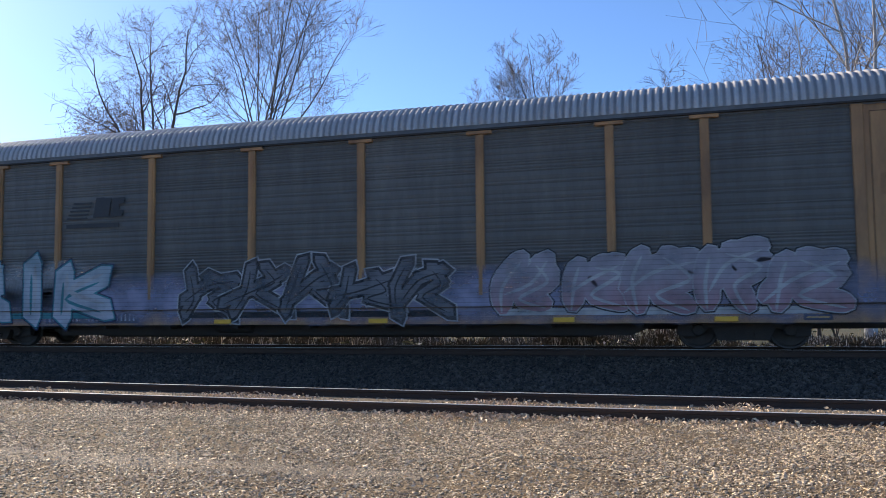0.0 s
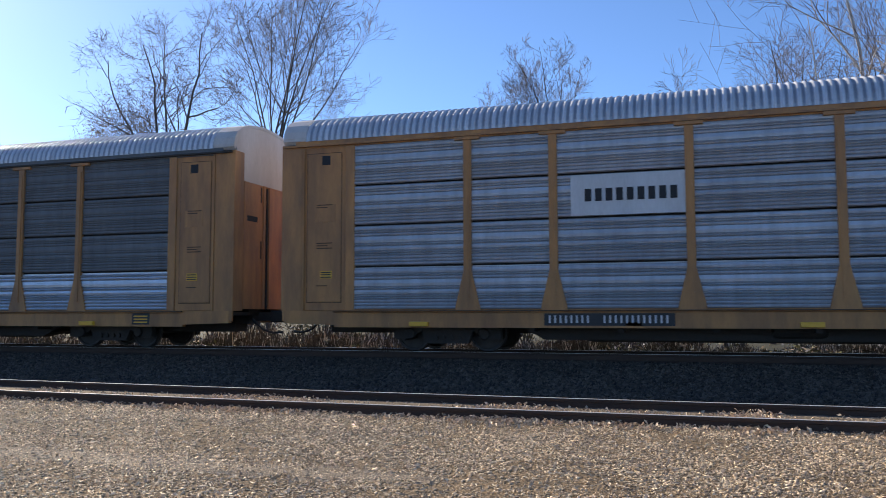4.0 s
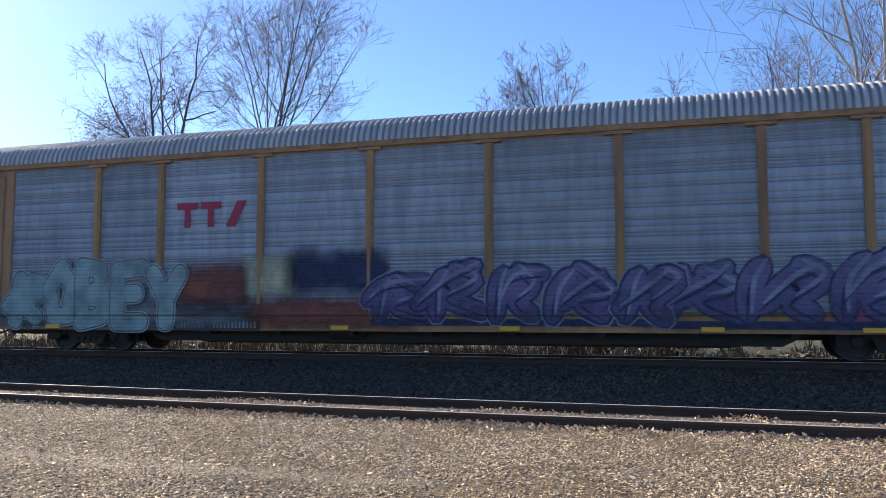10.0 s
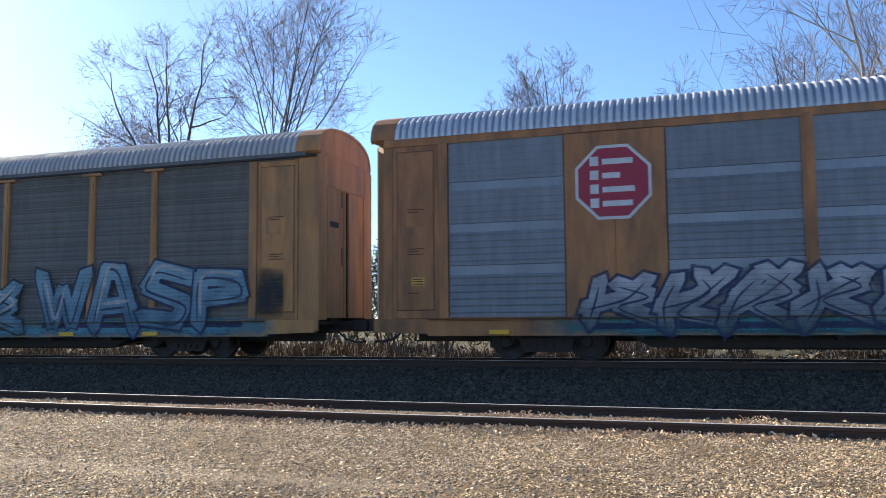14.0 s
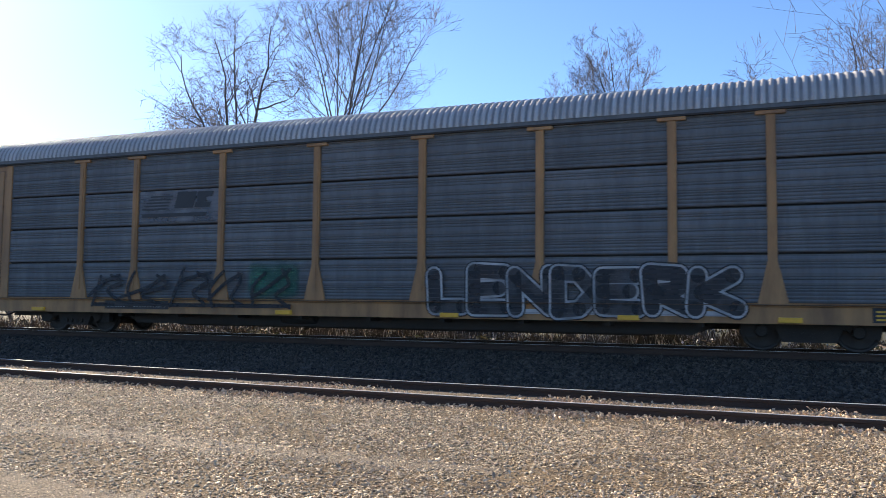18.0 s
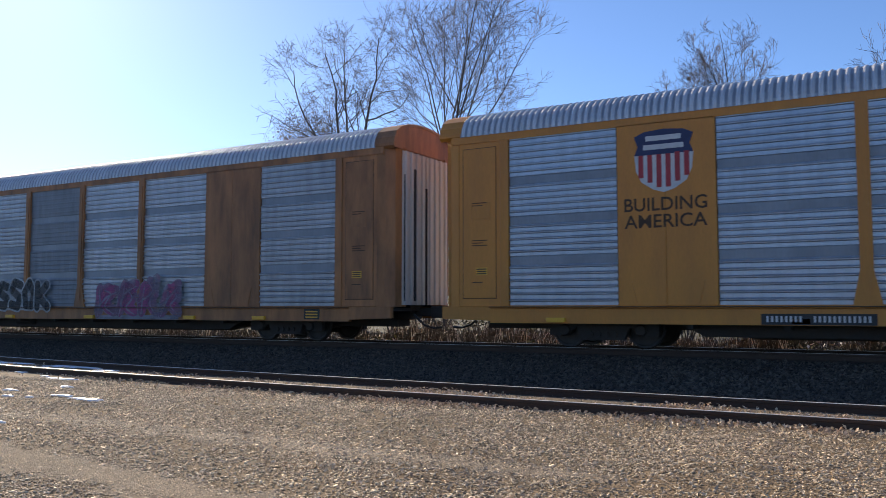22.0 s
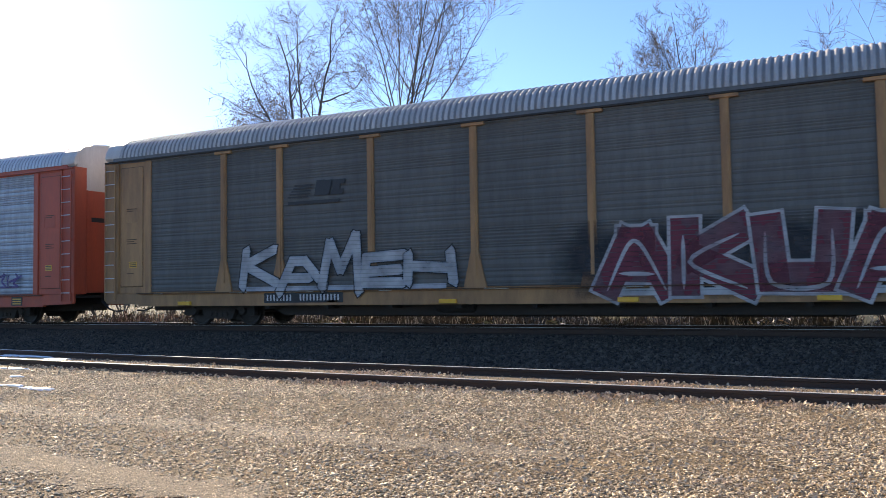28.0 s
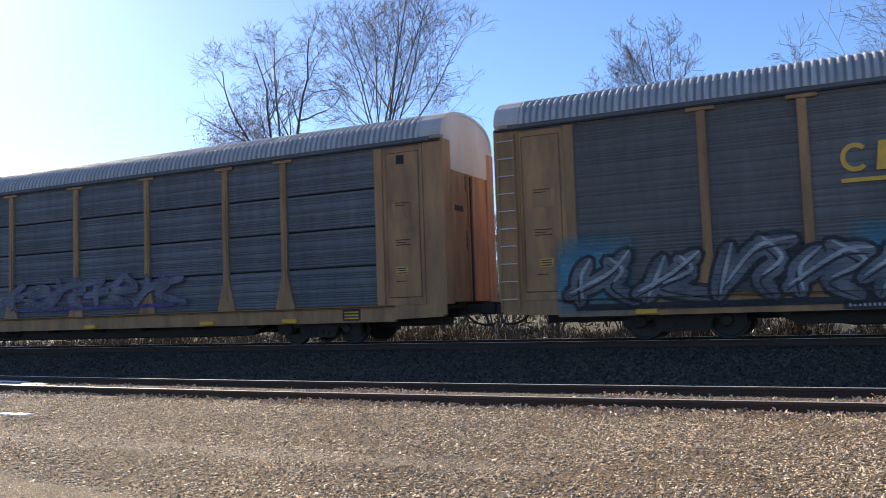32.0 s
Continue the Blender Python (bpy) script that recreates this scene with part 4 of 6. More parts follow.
def mirrored(make, ax=-1, ay=1):
    """The same shape mirrored across x or y, with its faces turned to match."""
    def made():
        b = make()
        b.v = [(ax * x, ay * y, z) for x, y, z in b.v]
        if ax * ay < 0:
            b.f = [tuple(q[::-1]) for q in b.f]
        return b
    return made


def wagon(index, style, frame, panels, roof, label, tiers=False, flare=True, sill=None, ladders=False, pale=None, low_tier=None, sides=None):
    """style A: all bays sheeted; style B: the second and eighth bay are plain plates and the ends are rounded."""
    rounded = style == "B"
    car = tagged(new("autorack_wagon"), label, "freight wagon", "wagons of the train")
    car.empty_display_size = 0.5
    put = lambda name, key, make, *mats, lab="", m=None, parent=car, smooth=False: part(name, cached(key, make, *mats, smooth=smooth), parent, lab, m)
    rf, up = HALF - 0.6, 0.10 if rounded else 0.0
    dim = panels is DARK or panels is DUSK
    half = POST / 2 if panels is SILVER or rounded else 0.09
    hood = frame if rounded else pale or PALE
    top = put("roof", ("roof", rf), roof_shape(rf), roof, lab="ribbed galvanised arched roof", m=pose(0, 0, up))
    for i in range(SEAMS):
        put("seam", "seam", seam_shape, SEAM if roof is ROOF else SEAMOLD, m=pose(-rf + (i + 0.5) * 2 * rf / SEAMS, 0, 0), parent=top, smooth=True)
    rib = 0.145 if rounded else 0.085
    flats = ((1.90, 2.13), (2.85, 3.07), (3.79, 4.01)) if rounded else ()
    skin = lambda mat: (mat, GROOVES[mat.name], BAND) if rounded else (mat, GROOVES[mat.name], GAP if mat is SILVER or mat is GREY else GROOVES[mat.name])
    for s, turn in ((1, None), (-1, FLIP_Y)):
        put("side_sill", "side_sill", sill_shape, sill or frame, m=turn)
        # Dark wagons: the shadow band below the eave is put into these colours.
        put("top_chord", ("top_chord", up), chord_shape(up), DUSK if dim else frame, m=turn)
        if not rounded:
            put("gutter", "gutter", gutter_shape, UNDER if dim else frame, m=turn)
        for i, (a, c) in enumerate(BAYS):
            mid = pose((a + c) / 2, 0, 0) if s > 0 else FLIP_Y @ pose((a + c) / 2, 0, 0)
            if rounded and i in (1, 7):
                def plate():
                    b = Build()
                    for k in (-1, 1):
                        b.slab(0 if k > 0 else -N / 2 - POST + 0.02, N / 2 + POST - 0.02 if k > 0 else 0, -SIDE - 0.03, -SIDE + 0.05, 0.955, 4.93, 0.014)
                        b.extrude_y([(k * 0.62, 0.96), (k * 0.66, 0.96), (k * 0.80, 1.5), (k * 0.76, 1.5)][::k], -SIDE - 0.045, -SIDE - 0.028)
                    return b
                put("side_plate", "side_plate", plate, frame, m=mid)
                continue
            w = c - a + (0.05 if half < 0.1 else 0.0)
            mat = (sides or {}).get((i, s), panels)
            if low_tier and s > 0 and i >= 3:
                for z0, z1 in ((1.98, 2.90), (2.94, 3.84), (3.88, TOP)):
                    put("side_panel", ("side_panel", w, z0, mat is GREY), corrugated(w, z0, z1, rib=0.075, deep=0.5 if mat is GREY else 0.22), *skin(mat), m=mid)
                put("side_panel", ("side_panel", w, "low"), corrugated(w, BOT, 1.94, rib=0.085), *skin(low_tier), lab="brighter replaced lower panel", m=mid)
            elif tiers:
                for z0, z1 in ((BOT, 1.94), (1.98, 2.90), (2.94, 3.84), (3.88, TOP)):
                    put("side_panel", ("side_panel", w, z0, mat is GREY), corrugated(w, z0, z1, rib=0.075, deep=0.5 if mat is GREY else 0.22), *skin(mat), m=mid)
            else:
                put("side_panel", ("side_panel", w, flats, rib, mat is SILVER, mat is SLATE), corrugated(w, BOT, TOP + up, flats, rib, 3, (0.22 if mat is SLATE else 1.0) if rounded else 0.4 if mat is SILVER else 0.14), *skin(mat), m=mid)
        for i in range(8):
            if rounded and i in (0, 1, 6, 7):
                continue
            x = BAYS[i][1] + POST / 2
            put("side_post", ("side_post", flare, up, half), post_shape(flare, up, not rounded, half), frame, m=pose(x, 0, 0) if s > 0 else FLIP_Y @ pose(x, 0, 0))
        for e in (1, -1):
            fx = (lambda f: f) if e > 0 else mirrored
            put("end_post", ("end_post", e, up), fx(end_post(up)), frame, m=turn)
            plate_ob = put("end_panel", ("end_panel", e, up), fx(end_panel(up)), frame, m=turn)
            put("door_leaf", ("door_leaf", e, up), fx(end_leaf(up)), frame, parent=plate_ob)
            put("leaf_joint", ("leaf_joint", e, up), fx(leaf_joint(up)), BROWNINK, parent=plate_ob)
            if tiers and s > 0:
                put("vent_hole", ("vent_hole", e), fx(vent_hole), SEAL, parent=plate_ob)
            put("hatch", ("hatch", e), fx(end_hatch), frame, parent=plate_ob)
            put("end_corner", ("end_corner", rounded, e), fx(end_corner(rounded, up)), frame, m=turn)
            put("end_door", ("end_door", rounded, e), fx(door_leaf(rounded, up)), (pale or frame) if rounded else frame, m=turn)
    for e, turn in ((1, None), (-1, FLIP_Y)):
        put("roof_hood", "roof_hood", gable, hood, lab="rounded hood closing the roof end", m=turn @ pose(0, 0, up) if turn else pose(0, 0, up))
        if not rounded:
            put("end_fascia", "end_fascia", fascia_shape, hood, lab="pale upper plate of the wagon end" if hood is PALE else "upper plate of the wagon end", m=turn)
            put("hand_hole", "hand_hole", end_slots, SEAL, m=turn)
        put("door_gap", "door_gap", lambda: Build().box(HALF - 0.03, HALF + 0.012, -0.028, 0.028, 1.0, 4.15), SEAL, m=turn)
        if rounded:
            put("door_slot", "door_slot", lambda: Build().box(HALF - 0.03, HALF + 0.004, -0.62, -0.50, 1.1, 4.6).box(HALF - 0.03, HALF + 0.004, -1.10, -1.02, 1.1, 4.4), SEAL, m=turn)
        put("coupler", "coupler", coupler, STEEL, m=turn)
        put("brake_hose", "brake_hose", hose, BLACK, m=turn)
        if ladders:
            lad = put("ladder", ("ladder", e), ladder_rails if e > 0 else mirrored(ladder_rails), frame)
            for k in range(10):
                put("rung", ("rung", e), rung if e > 0 else mirrored(rung), INK, m=pose(0, 0, 1.0 + 0.40 * k), parent=lad)
        truck = part("truck", cached("bolster", lambda: Build().box(-0.2, 0.2, -1.0, 1.0, 0.35, 0.62), UNDER), car, m=pose(e * 9.65, 0, 0))
        for y, turn2 in ((1, None), (-1, FLIP_Y)):
            put("side_frame", "side_frame", sideframe, UNDER, m=turn2, parent=truck)
        for dx in (-0.89, 0.89):
            put("axle", "axle", lambda: Build().lathe_y([(0.085, -0.78), (0.085, 0.78)], 12, 0, 0.445), STEEL, m=pose(dx, 0, 0), parent=truck)
            for y in (-1, 1):
                put("wheel", "wheel", wheel, STEEL, m=pose(dx, y * 0.745, 0.445, 0, 0, 0 if y < 0 else 180), parent=truck, smooth=False)
    # Dark box added inside to keep light from leaking between the panels.
    put("inner_deck", "inner_deck", lambda: Build().box(-HALF + 0.7, HALF - 0.7, -SIDE + 0.09, SIDE - 0.09, 0.94, EAVE - 0.06), SEAL)
    put("underframe", "underframe", underframe, UNDER)
    put("air_reservoir", "air_reservoir", reservoir, UNDER, m=pose(-2.2, 0, 0))
    rng = random.Random(index)
    for x in (-10.4, -2.3, 1.9, 6.2, 9.3):
        put("reflector", "reflector", lambda: Build().slab(-0.22, 0.22, -SIDE - 0.128, -SIDE - 0.04, 0.60, 0.70, 0.006), SIGNAL, m=pose(x + rng.uniform(-0.3, 0.3), 0, 0))
    # Bar added for the shadow line at the sill's lip; shade is its colour.
    put("sill_lip", "sill_lip", lambda: Build().extrude_x([(-SIDE - 0.132, 0.932), (-SIDE - 0.132, 0.946), (-SIDE - 0.06, 0.954), (-SIDE - 0.06, 0.932)], -HALF + 1.4, HALF - 1.4), BROWNINK if frame is not WHITE else GAP)
    placard = put("placard", "placard", lambda: Build().slab(-0.26, 0.26, -SIDE - 0.058, -SIDE - 0.04, 0.62, 0.90, 0.004), BLACK, m=pose(11.0, 0, 0))
    for k in range(3):
        part("placard_line", cached("placard_line", lambda: Build().box(-0.2, 0.2, -SIDE - 0.062, -SIDE - 0.057, 0, 0.035), SIGNAL), placard, m=pose(0, 0, 0.66 + 0.075 * k))
    marks = lambda k: (lambda: Build().box(-0.2, (0.2, 0.08)[k], -SIDE - 0.034, -SIDE - 0.026, 0, 0.022))
    for e in (-1, 1):
        for k, z in enumerate((3.42, 3.36, 2.52, 2.46, 2.40, 1.52)):
            put("stencil", ("stencil", k % 2), marks(k % 2), BROWNINK if frame is not WHITE else GAP, lab="small dark stencilled lines", m=pose(12.5 * e, 0, z))
        plate_ob = put("label_plate", "label_plate", lambda: Build().slab(-0.15, 0.15, -SIDE - 0.034, -SIDE - 0.02, 0, 0.18, 0.003), SIGNAL, lab="small yellow label plate with dark lines", m=pose(12.45 * e, 0, 1.70))
        for k in range(3):
            part("label_line", cached("label_line", lambda: Build().box(-0.13, 0.13, -SIDE - 0.038, -SIDE - 0.033, 0, 0.026), BLACK), plate_ob, m=pose(0, 0, 0.02 + 0.055 * k))
    return car


# ---- markings ----
FACE = -SIDE - 0.082      # just proud of the posts


def flat(name, car, outlines, mat, label="", depth=FACE, thick=0.004, parent=None):
    """Flat painted shapes given as (x, z) outlines."""
    b = Build()
    if name == "railway_mark":
        first = part(name, Build().extrude_y(outlines[0], depth, depth + thick).mesh(name, mat), car, label)
        for k, o in enumerate(outlines[1:]):
            part("mark_piece", Build().extrude_y(o, depth - 0.0007 * (k + 1), depth + thick - 0.0003 * (k + 1)).mesh("mark_piece", mat), first)
        return first
    if name in ("shield_bars", "shield_stripes", "sign_bars", "sign_blocks", "sign_stripes", "octagon_bars", "railway_blocks"):
        for k, o in enumerate(outlines):
            one = part(name[:-1], Build().extrude_y(o, depth - 0.0006 * k, depth + thick).mesh(name[:-1], mat), parent or car, label)
        return one
    for k, o in enumerate(outlines):
        b.extrude_y(o, depth - 0.0006 * k, depth + thick)
    return part(name, b.mesh(name, mat), parent or car, label)


def rect(x0, z0, x1, z1, skew=0.0):
    return [(x0, z0), (x1, z0), (x1 + skew, z1), (x0 + skew, z1)]


def number_board(car, box, n=11):
    """A black board with a white bar for each character."""
    x0, z0, x1, z1 = box
    board = flat("number_board", car, [rect(x0, z0, x1, z1)], BLACK, "black board with white reporting marks", -SIDE - 0.052)
    st = (x1 - x0 - 0.16) / n
    h = round(z1 - z0 - 0.105, 2)
    bar = cached(("number_bar", h), lambda: Build().box(0, 0.04, -SIDE - 0.057, -SIDE - 0.048, 0, h), INK)
    for i in range(n):
        for k in (0, 1):
            if i != 4:
                part("number_bar", bar, board, m=pose(x0 + 0.08 + (i + 0.5 * k) * st + 0.022, 0, z0 + 0.055))


def sill_tape(car):
    """A worn reflective strip on the sill of every bay, white at its near end and yellow beyond."""
    for i, (a, c) in enumerate(BAYS):
        k = 0.35 + 0.25 * (i % 3)
        part("sill_tape", cached(("white_tape", i % 3), lambda: Build().box(0, k, -SIDE - 0.078, -SIDE - 0.068, 0.915, 0.953), INK), car, "worn white strip", pose(a + 0.12, 0, 0))
        part("sill_tape", cached(("amber_tape", i % 3, round(c - a, 2)), lambda: Build().box(k + 0.02, c - a - 0.3, -SIDE - 0.078, -SIDE - 0.068, 0.915, 0.953), OCHRE), car, "dull amber strip", pose(a + 0.12, 0, 0))


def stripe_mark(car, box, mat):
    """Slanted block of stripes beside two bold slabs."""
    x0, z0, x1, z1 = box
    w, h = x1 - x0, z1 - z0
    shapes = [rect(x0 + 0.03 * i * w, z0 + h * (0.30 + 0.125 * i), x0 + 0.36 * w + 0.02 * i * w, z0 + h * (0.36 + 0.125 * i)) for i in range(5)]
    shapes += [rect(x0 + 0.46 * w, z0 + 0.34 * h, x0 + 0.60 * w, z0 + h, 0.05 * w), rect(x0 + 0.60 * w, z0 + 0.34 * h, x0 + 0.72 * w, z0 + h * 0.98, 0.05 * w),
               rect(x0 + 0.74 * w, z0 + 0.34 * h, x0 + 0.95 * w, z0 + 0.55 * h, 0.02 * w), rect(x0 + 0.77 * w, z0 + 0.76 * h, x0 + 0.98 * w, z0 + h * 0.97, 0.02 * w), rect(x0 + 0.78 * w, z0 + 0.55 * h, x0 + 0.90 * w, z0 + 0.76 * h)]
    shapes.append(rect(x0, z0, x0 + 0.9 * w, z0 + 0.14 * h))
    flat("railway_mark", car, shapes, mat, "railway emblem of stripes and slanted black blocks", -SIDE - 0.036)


def ring(cx, cz, rx, rz, t, a0, a1, n=14):
    p = [(cx + rx * math.cos(radians(a0 + (a1 - a0) * i / n)), cz + rz * math.sin(radians(a0 + (a1 - a0) * i / n))) for i in range(n + 1)]
    q = [(cx + (rx - t) * math.cos(radians(a0 + (a1 - a0) * i / n)), cz + (rz - t) * math.sin(radians(a0 + (a1 - a0) * i / n))) for i in range(n + 1)]
    return [[p[i], p[i + 1], q[i + 1], q[i]] for i in range(n)]


def noodle_mark(car, box, mat):
    x0, z0, x1, z1 = box
    w, h = x1 - x0, z1 - z0
    t = 0.2 * h
    s = [rect(x0 + 0.12 * w, z1 - t, x0 + 0.5 * w, z1), rect(x0 + 0.12 * w, z0, x0 + 0.5 * w, z0 + t), rect(x0, z0 + 0.15 * h, x0 + t, z1 - 0.15 * h)]
    s += ring(x0 + 0.15 * w, z1 - 0.25 * h, 0.15 * w, 0.25 * h, t, 90, 180, 5) + ring(x0 + 0.15 * w, z0 + 0.25 * h, 0.15 * w, 0.25 * h, t, 180, 270, 5)
    s += [rect(x0 + 0.5 * w, z0, x0 + 0.5 * w + t, z1 - 0.1 * h), [(x0 + 0.55 * w, z1), (x0 + 0.5 * w, z1 - t), (x0 + 0.86 * w, z0), (x0 + 0.95 * w, z0 + t)], rect(x1 - t, z0 + 0.1 * h, x1, z1)]
    flat("railway_mark", car, s, mat, "looping ribbon emblem", -SIDE - 0.04)


def text_mesh(body, mat, width, height, name):
    cu = bpy.data.curves.new(name, "FONT")
    cu.body, cu.offset, cu.resolution_u, cu.extrude = body, 0.012, 3, 0.002
    ob = new(name, cu)
    bpy.context.view_layer.update()
    me = bpy.data.meshes.new_from_object(ob.evaluated_get(bpy.context.evaluated_depsgraph_get()))
    bpy.data.objects.remove(ob)
    co = np.array([v.co for v in me.vertices])
    lo, hi = co.min(0), co.max(0)
    co[:, 0] = (co[:, 0] - lo[0]) / (hi[0] - lo[0]) * width
    co[:, 1] = (co[:, 1] - lo[1]) / (hi[1] - lo[1]) * height
    me.vertices.foreach_set("co", np.stack([co[:, 0], -co[:, 2], co[:, 1]], 1).ravel())
    me.materials.clear()
    me.materials.append(mat)
    me.update()
    return me


SHIELD_RED = material("shield_red", (0.42, 0.035, 0.045), 0.5, 0, None, 4, 40, 0.03)
SHIELD_BLUE = material("shield_blue", (0.025, 0.035, 0.11), 0.5, 0, None, 4, 40, 0.03)
LOGO_RED = material("faded_red_emblem", (0.36, 0.045, 0.03), 0.55, 0, (0.26, 0.06, 0.03), 4, 40, 0.03)
CRIMSON = material("crimson_board", (0.36, 0.02, 0.05), 0.5, 0, (0.28, 0.02, 0.04), 3, 40, 0.03)


def shield(car, box, words=None, ink=BROWNINK):
    x0, z0, x1, z1 = box
    w, h, c = x1 - x0, z1 - z0, (x0 + x1) / 2
    edge = [(x0 + 0.03 * w, z0 + 0.35 * h), (x0 + 0.12 * w, z0 + 0.17 * h), (c - 0.18 * w, z0 + 0.05 * h), (c, z0), (c + 0.18 * w, z0 + 0.05 * h), (x1 - 0.12 * w, z0 + 0.17 * h), (x1 - 0.03 * w, z0 + 0.35 * h), (x1, z0 + 0.6 * h), (x1 - 0.03 * w, z0 + 0.62 * h), (x0 + 0.03 * w, z0 + 0.62 * h), (x0, z0 + 0.6 * h)]
    badge = flat("shield_emblem", car, [edge], INK, "shield emblem with a blue field over red and white stripes", -SIDE - 0.034)
    bars = []
    for i in range(6):
        xa, xb = x0 + w * (0.07 + 0.155 * i), x0 + w * (0.07 + 0.155 * i + 0.085)
        low = 0.30 - 0.26 * (1 - abs((xa + xb) / 2 - c) / (0.5 * w))
        bars.append(rect(xa, z0 + h * low, xb, z0 + 0.62 * h))
    flat("shield_stripes", car, bars, SHIELD_RED, parent=badge, depth=-SIDE - 0.040)
    top = [(x0, z0 + 0.60 * h), (x1, z0 + 0.60 * h), (x1 - 0.06 * w, z0 + 0.74 * h), (x1, z0 + 0.9 * h), (x1 - 0.16 * w, z1 - 0.03 * h), (c, z1), (x0 + 0.16 * w, z1 - 0.03 * h), (x0, z0 + 0.9 * h), (x0 + 0.06 * w, z0 + 0.74 * h)]
    flat("shield_field", car, [top], SHIELD_BLUE, parent=badge, depth=-SIDE - 0.042)
    flat("shield_bars", car, [rect(x0 + 0.2 * w, z0 + 0.82 * h, x1 - 0.2 * w, z0 + 0.9 * h), rect(x0 + 0.16 * w, z0 + 0.68 * h, x1 - 0.16 * w, z0 + 0.76 * h)], INK, parent=badge, depth=-SIDE - 0.048)
    if words:
        wx0, wz0, wx1, wz1 = words
        lines = ["BUILDING", "AMERICA"] if wz1 - wz0 > 0.3 else ["BUILDING AMERICA"]
        hh = (wz1 - wz0) / (2.25 if len(lines) == 2 else 1)
        for i, s in enumerate(lines):
            part("slogan", text_mesh(s, ink, wx1 - wx0, hh, "slogan"), car, "slogan in block capitals", pose(wx0, -SIDE - 0.034, wz1 - hh - i * hh * 1.25))


# Letters as broad strokes in a unit square.
STROKES = {
    "A": [[(0, 0), (0.35, 1), (0.6, 1), (1, 0)], [(0.2, 0.35), (0.8, 0.35)]], "B": [[(0, 0), (0, 1), (0.7, 0.95), (0.75, 0.6), (0.1, 0.5), (0.85, 0.4), (0.8, 0.05), (0, 0)]],
    "C": [[(0.95, 0.85), (0.4, 1), (0, 0.55), (0.3, 0), (0.95, 0.12)]], "D": [[(0, 0), (0, 1), (0.6, 0.95), (1, 0.5), (0.6, 0.03), (0, 0)]],
    "E": [[(0.95, 1), (0, 1), (0, 0), (0.95, 0)], [(0, 0.5), (0.75, 0.52)]], "F": [[(0.95, 1), (0, 1), (0, 0)], [(0, 0.5), (0.7, 0.52)]],
    "G": [[(0.95, 0.85), (0.4, 1), (0, 0.5), (0.35, 0), (0.9, 0.1), (0.9, 0.45), (0.5, 0.45)]], "H": [[(0, 0), (0, 1)], [(1, 0), (1, 1)], [(0, 0.5), (1, 0.5)]],
    "I": [[(0.5, 0), (0.5, 1)]], "K": [[(0, 0), (0, 1)], [(0.9, 1), (0.1, 0.5), (1, 0)]], "L": [[(0, 1), (0, 0), (0.9, 0)]],
    "M": [[(0, 0), (0.1, 1), (0.5, 0.4), (0.9, 1), (1, 0)]], "N": [[(0, 0), (0, 1), (1, 0), (1, 1)]], "O": [[(0.5, 1), (0.05, 0.6), (0.2, 0.05), (0.8, 0.05), (0.95, 0.6), (0.5, 1)]],
    "P": [[(0, 0), (0, 1), (0.8, 0.95), (0.85, 0.55), (0.1, 0.45)]], "R": [[(0, 0), (0, 1), (0.8, 0.95), (0.8, 0.55), (0.15, 0.48), (1, 0)]],
    "S": [[(0.95, 0.9), (0.3, 1), (0.05, 0.7), (0.9, 0.35), (0.7, 0), (0, 0.08)]], "T": [[(0, 1), (1, 1)], [(0.5, 1), (0.5, 0)]], "U": [[(0, 1), (0.08, 0.1), (0.9, 0.1), (1, 1)]],
    "V": [[(0, 1), (0.5, 0), (1, 1)]], "W": [[(0, 1), (0.25, 0), (0.5, 0.7), (0.75, 0), (1, 1)]], "X": [[(0, 0), (1, 1)], [(0, 1), (1, 0)]], "Y": [[(0, 1), (0.5, 0.5), (1, 1)], [(0.5, 0.5), (0.5, 0)]],
    "Z": [[(0, 1), (1, 1), (0, 0), (1, 0)]], "J": [[(0.8, 1), (0.8, 0.15), (0.3, 0), (0, 0.25)]]}


def ribbon(b, pts, r, y, slot, bubble=False, tips=True):
    """A broad stroke, each piece a hair in front of the last: round joints, or square ones with pointed tips."""
    for k, ((x0, z0), (x1, z1)) in enumerate(zip(pts, pts[1:])):
        L = math.hypot(x1 - x0, z1 - z0) or 1e-6
        dx, dz = (x1 - x0) / L, (z1 - z0) / L
        px, pz = -dz * r, dx * r
        e = 0.0 if bubble else 0.62 * r if tips else 0.9 * r
        x0, z0, x1, z1 = x0 - dx * e, z0 - dz * e, x1 + dx * e, z1 + dz * e
        y -= 0.0001
        shape = [(x0 - px, z0 - pz), (x1 - px, z1 - pz), (x1 + px, z1 + pz), (x0 + px, z0 + pz)]
        if tips and not bubble and k == 0:
            shape.append((x0 - dx * 1.0 * r - 0.5 * px, z0 - dz * 1.0 * r - 0.5 * pz))
        if tips and not bubble and k == len(pts) - 2:
            shape.insert(2, (x1 + dx * 1.0 * r - 0.5 * px, z1 + dz * 1.0 * r - 0.5 * pz))
        b.add([(x, y, z) for x, z in shape], [tuple(range(len(shape)))], slot)
    for x, z in pts if bubble else ():
        y -= 0.0001
        b.add([(x + r * math.cos(0.524 * i + 0.26), y, z + r * math.sin(0.524 * i + 0.26)) for i in range(12)], [tuple(range(12))], slot)


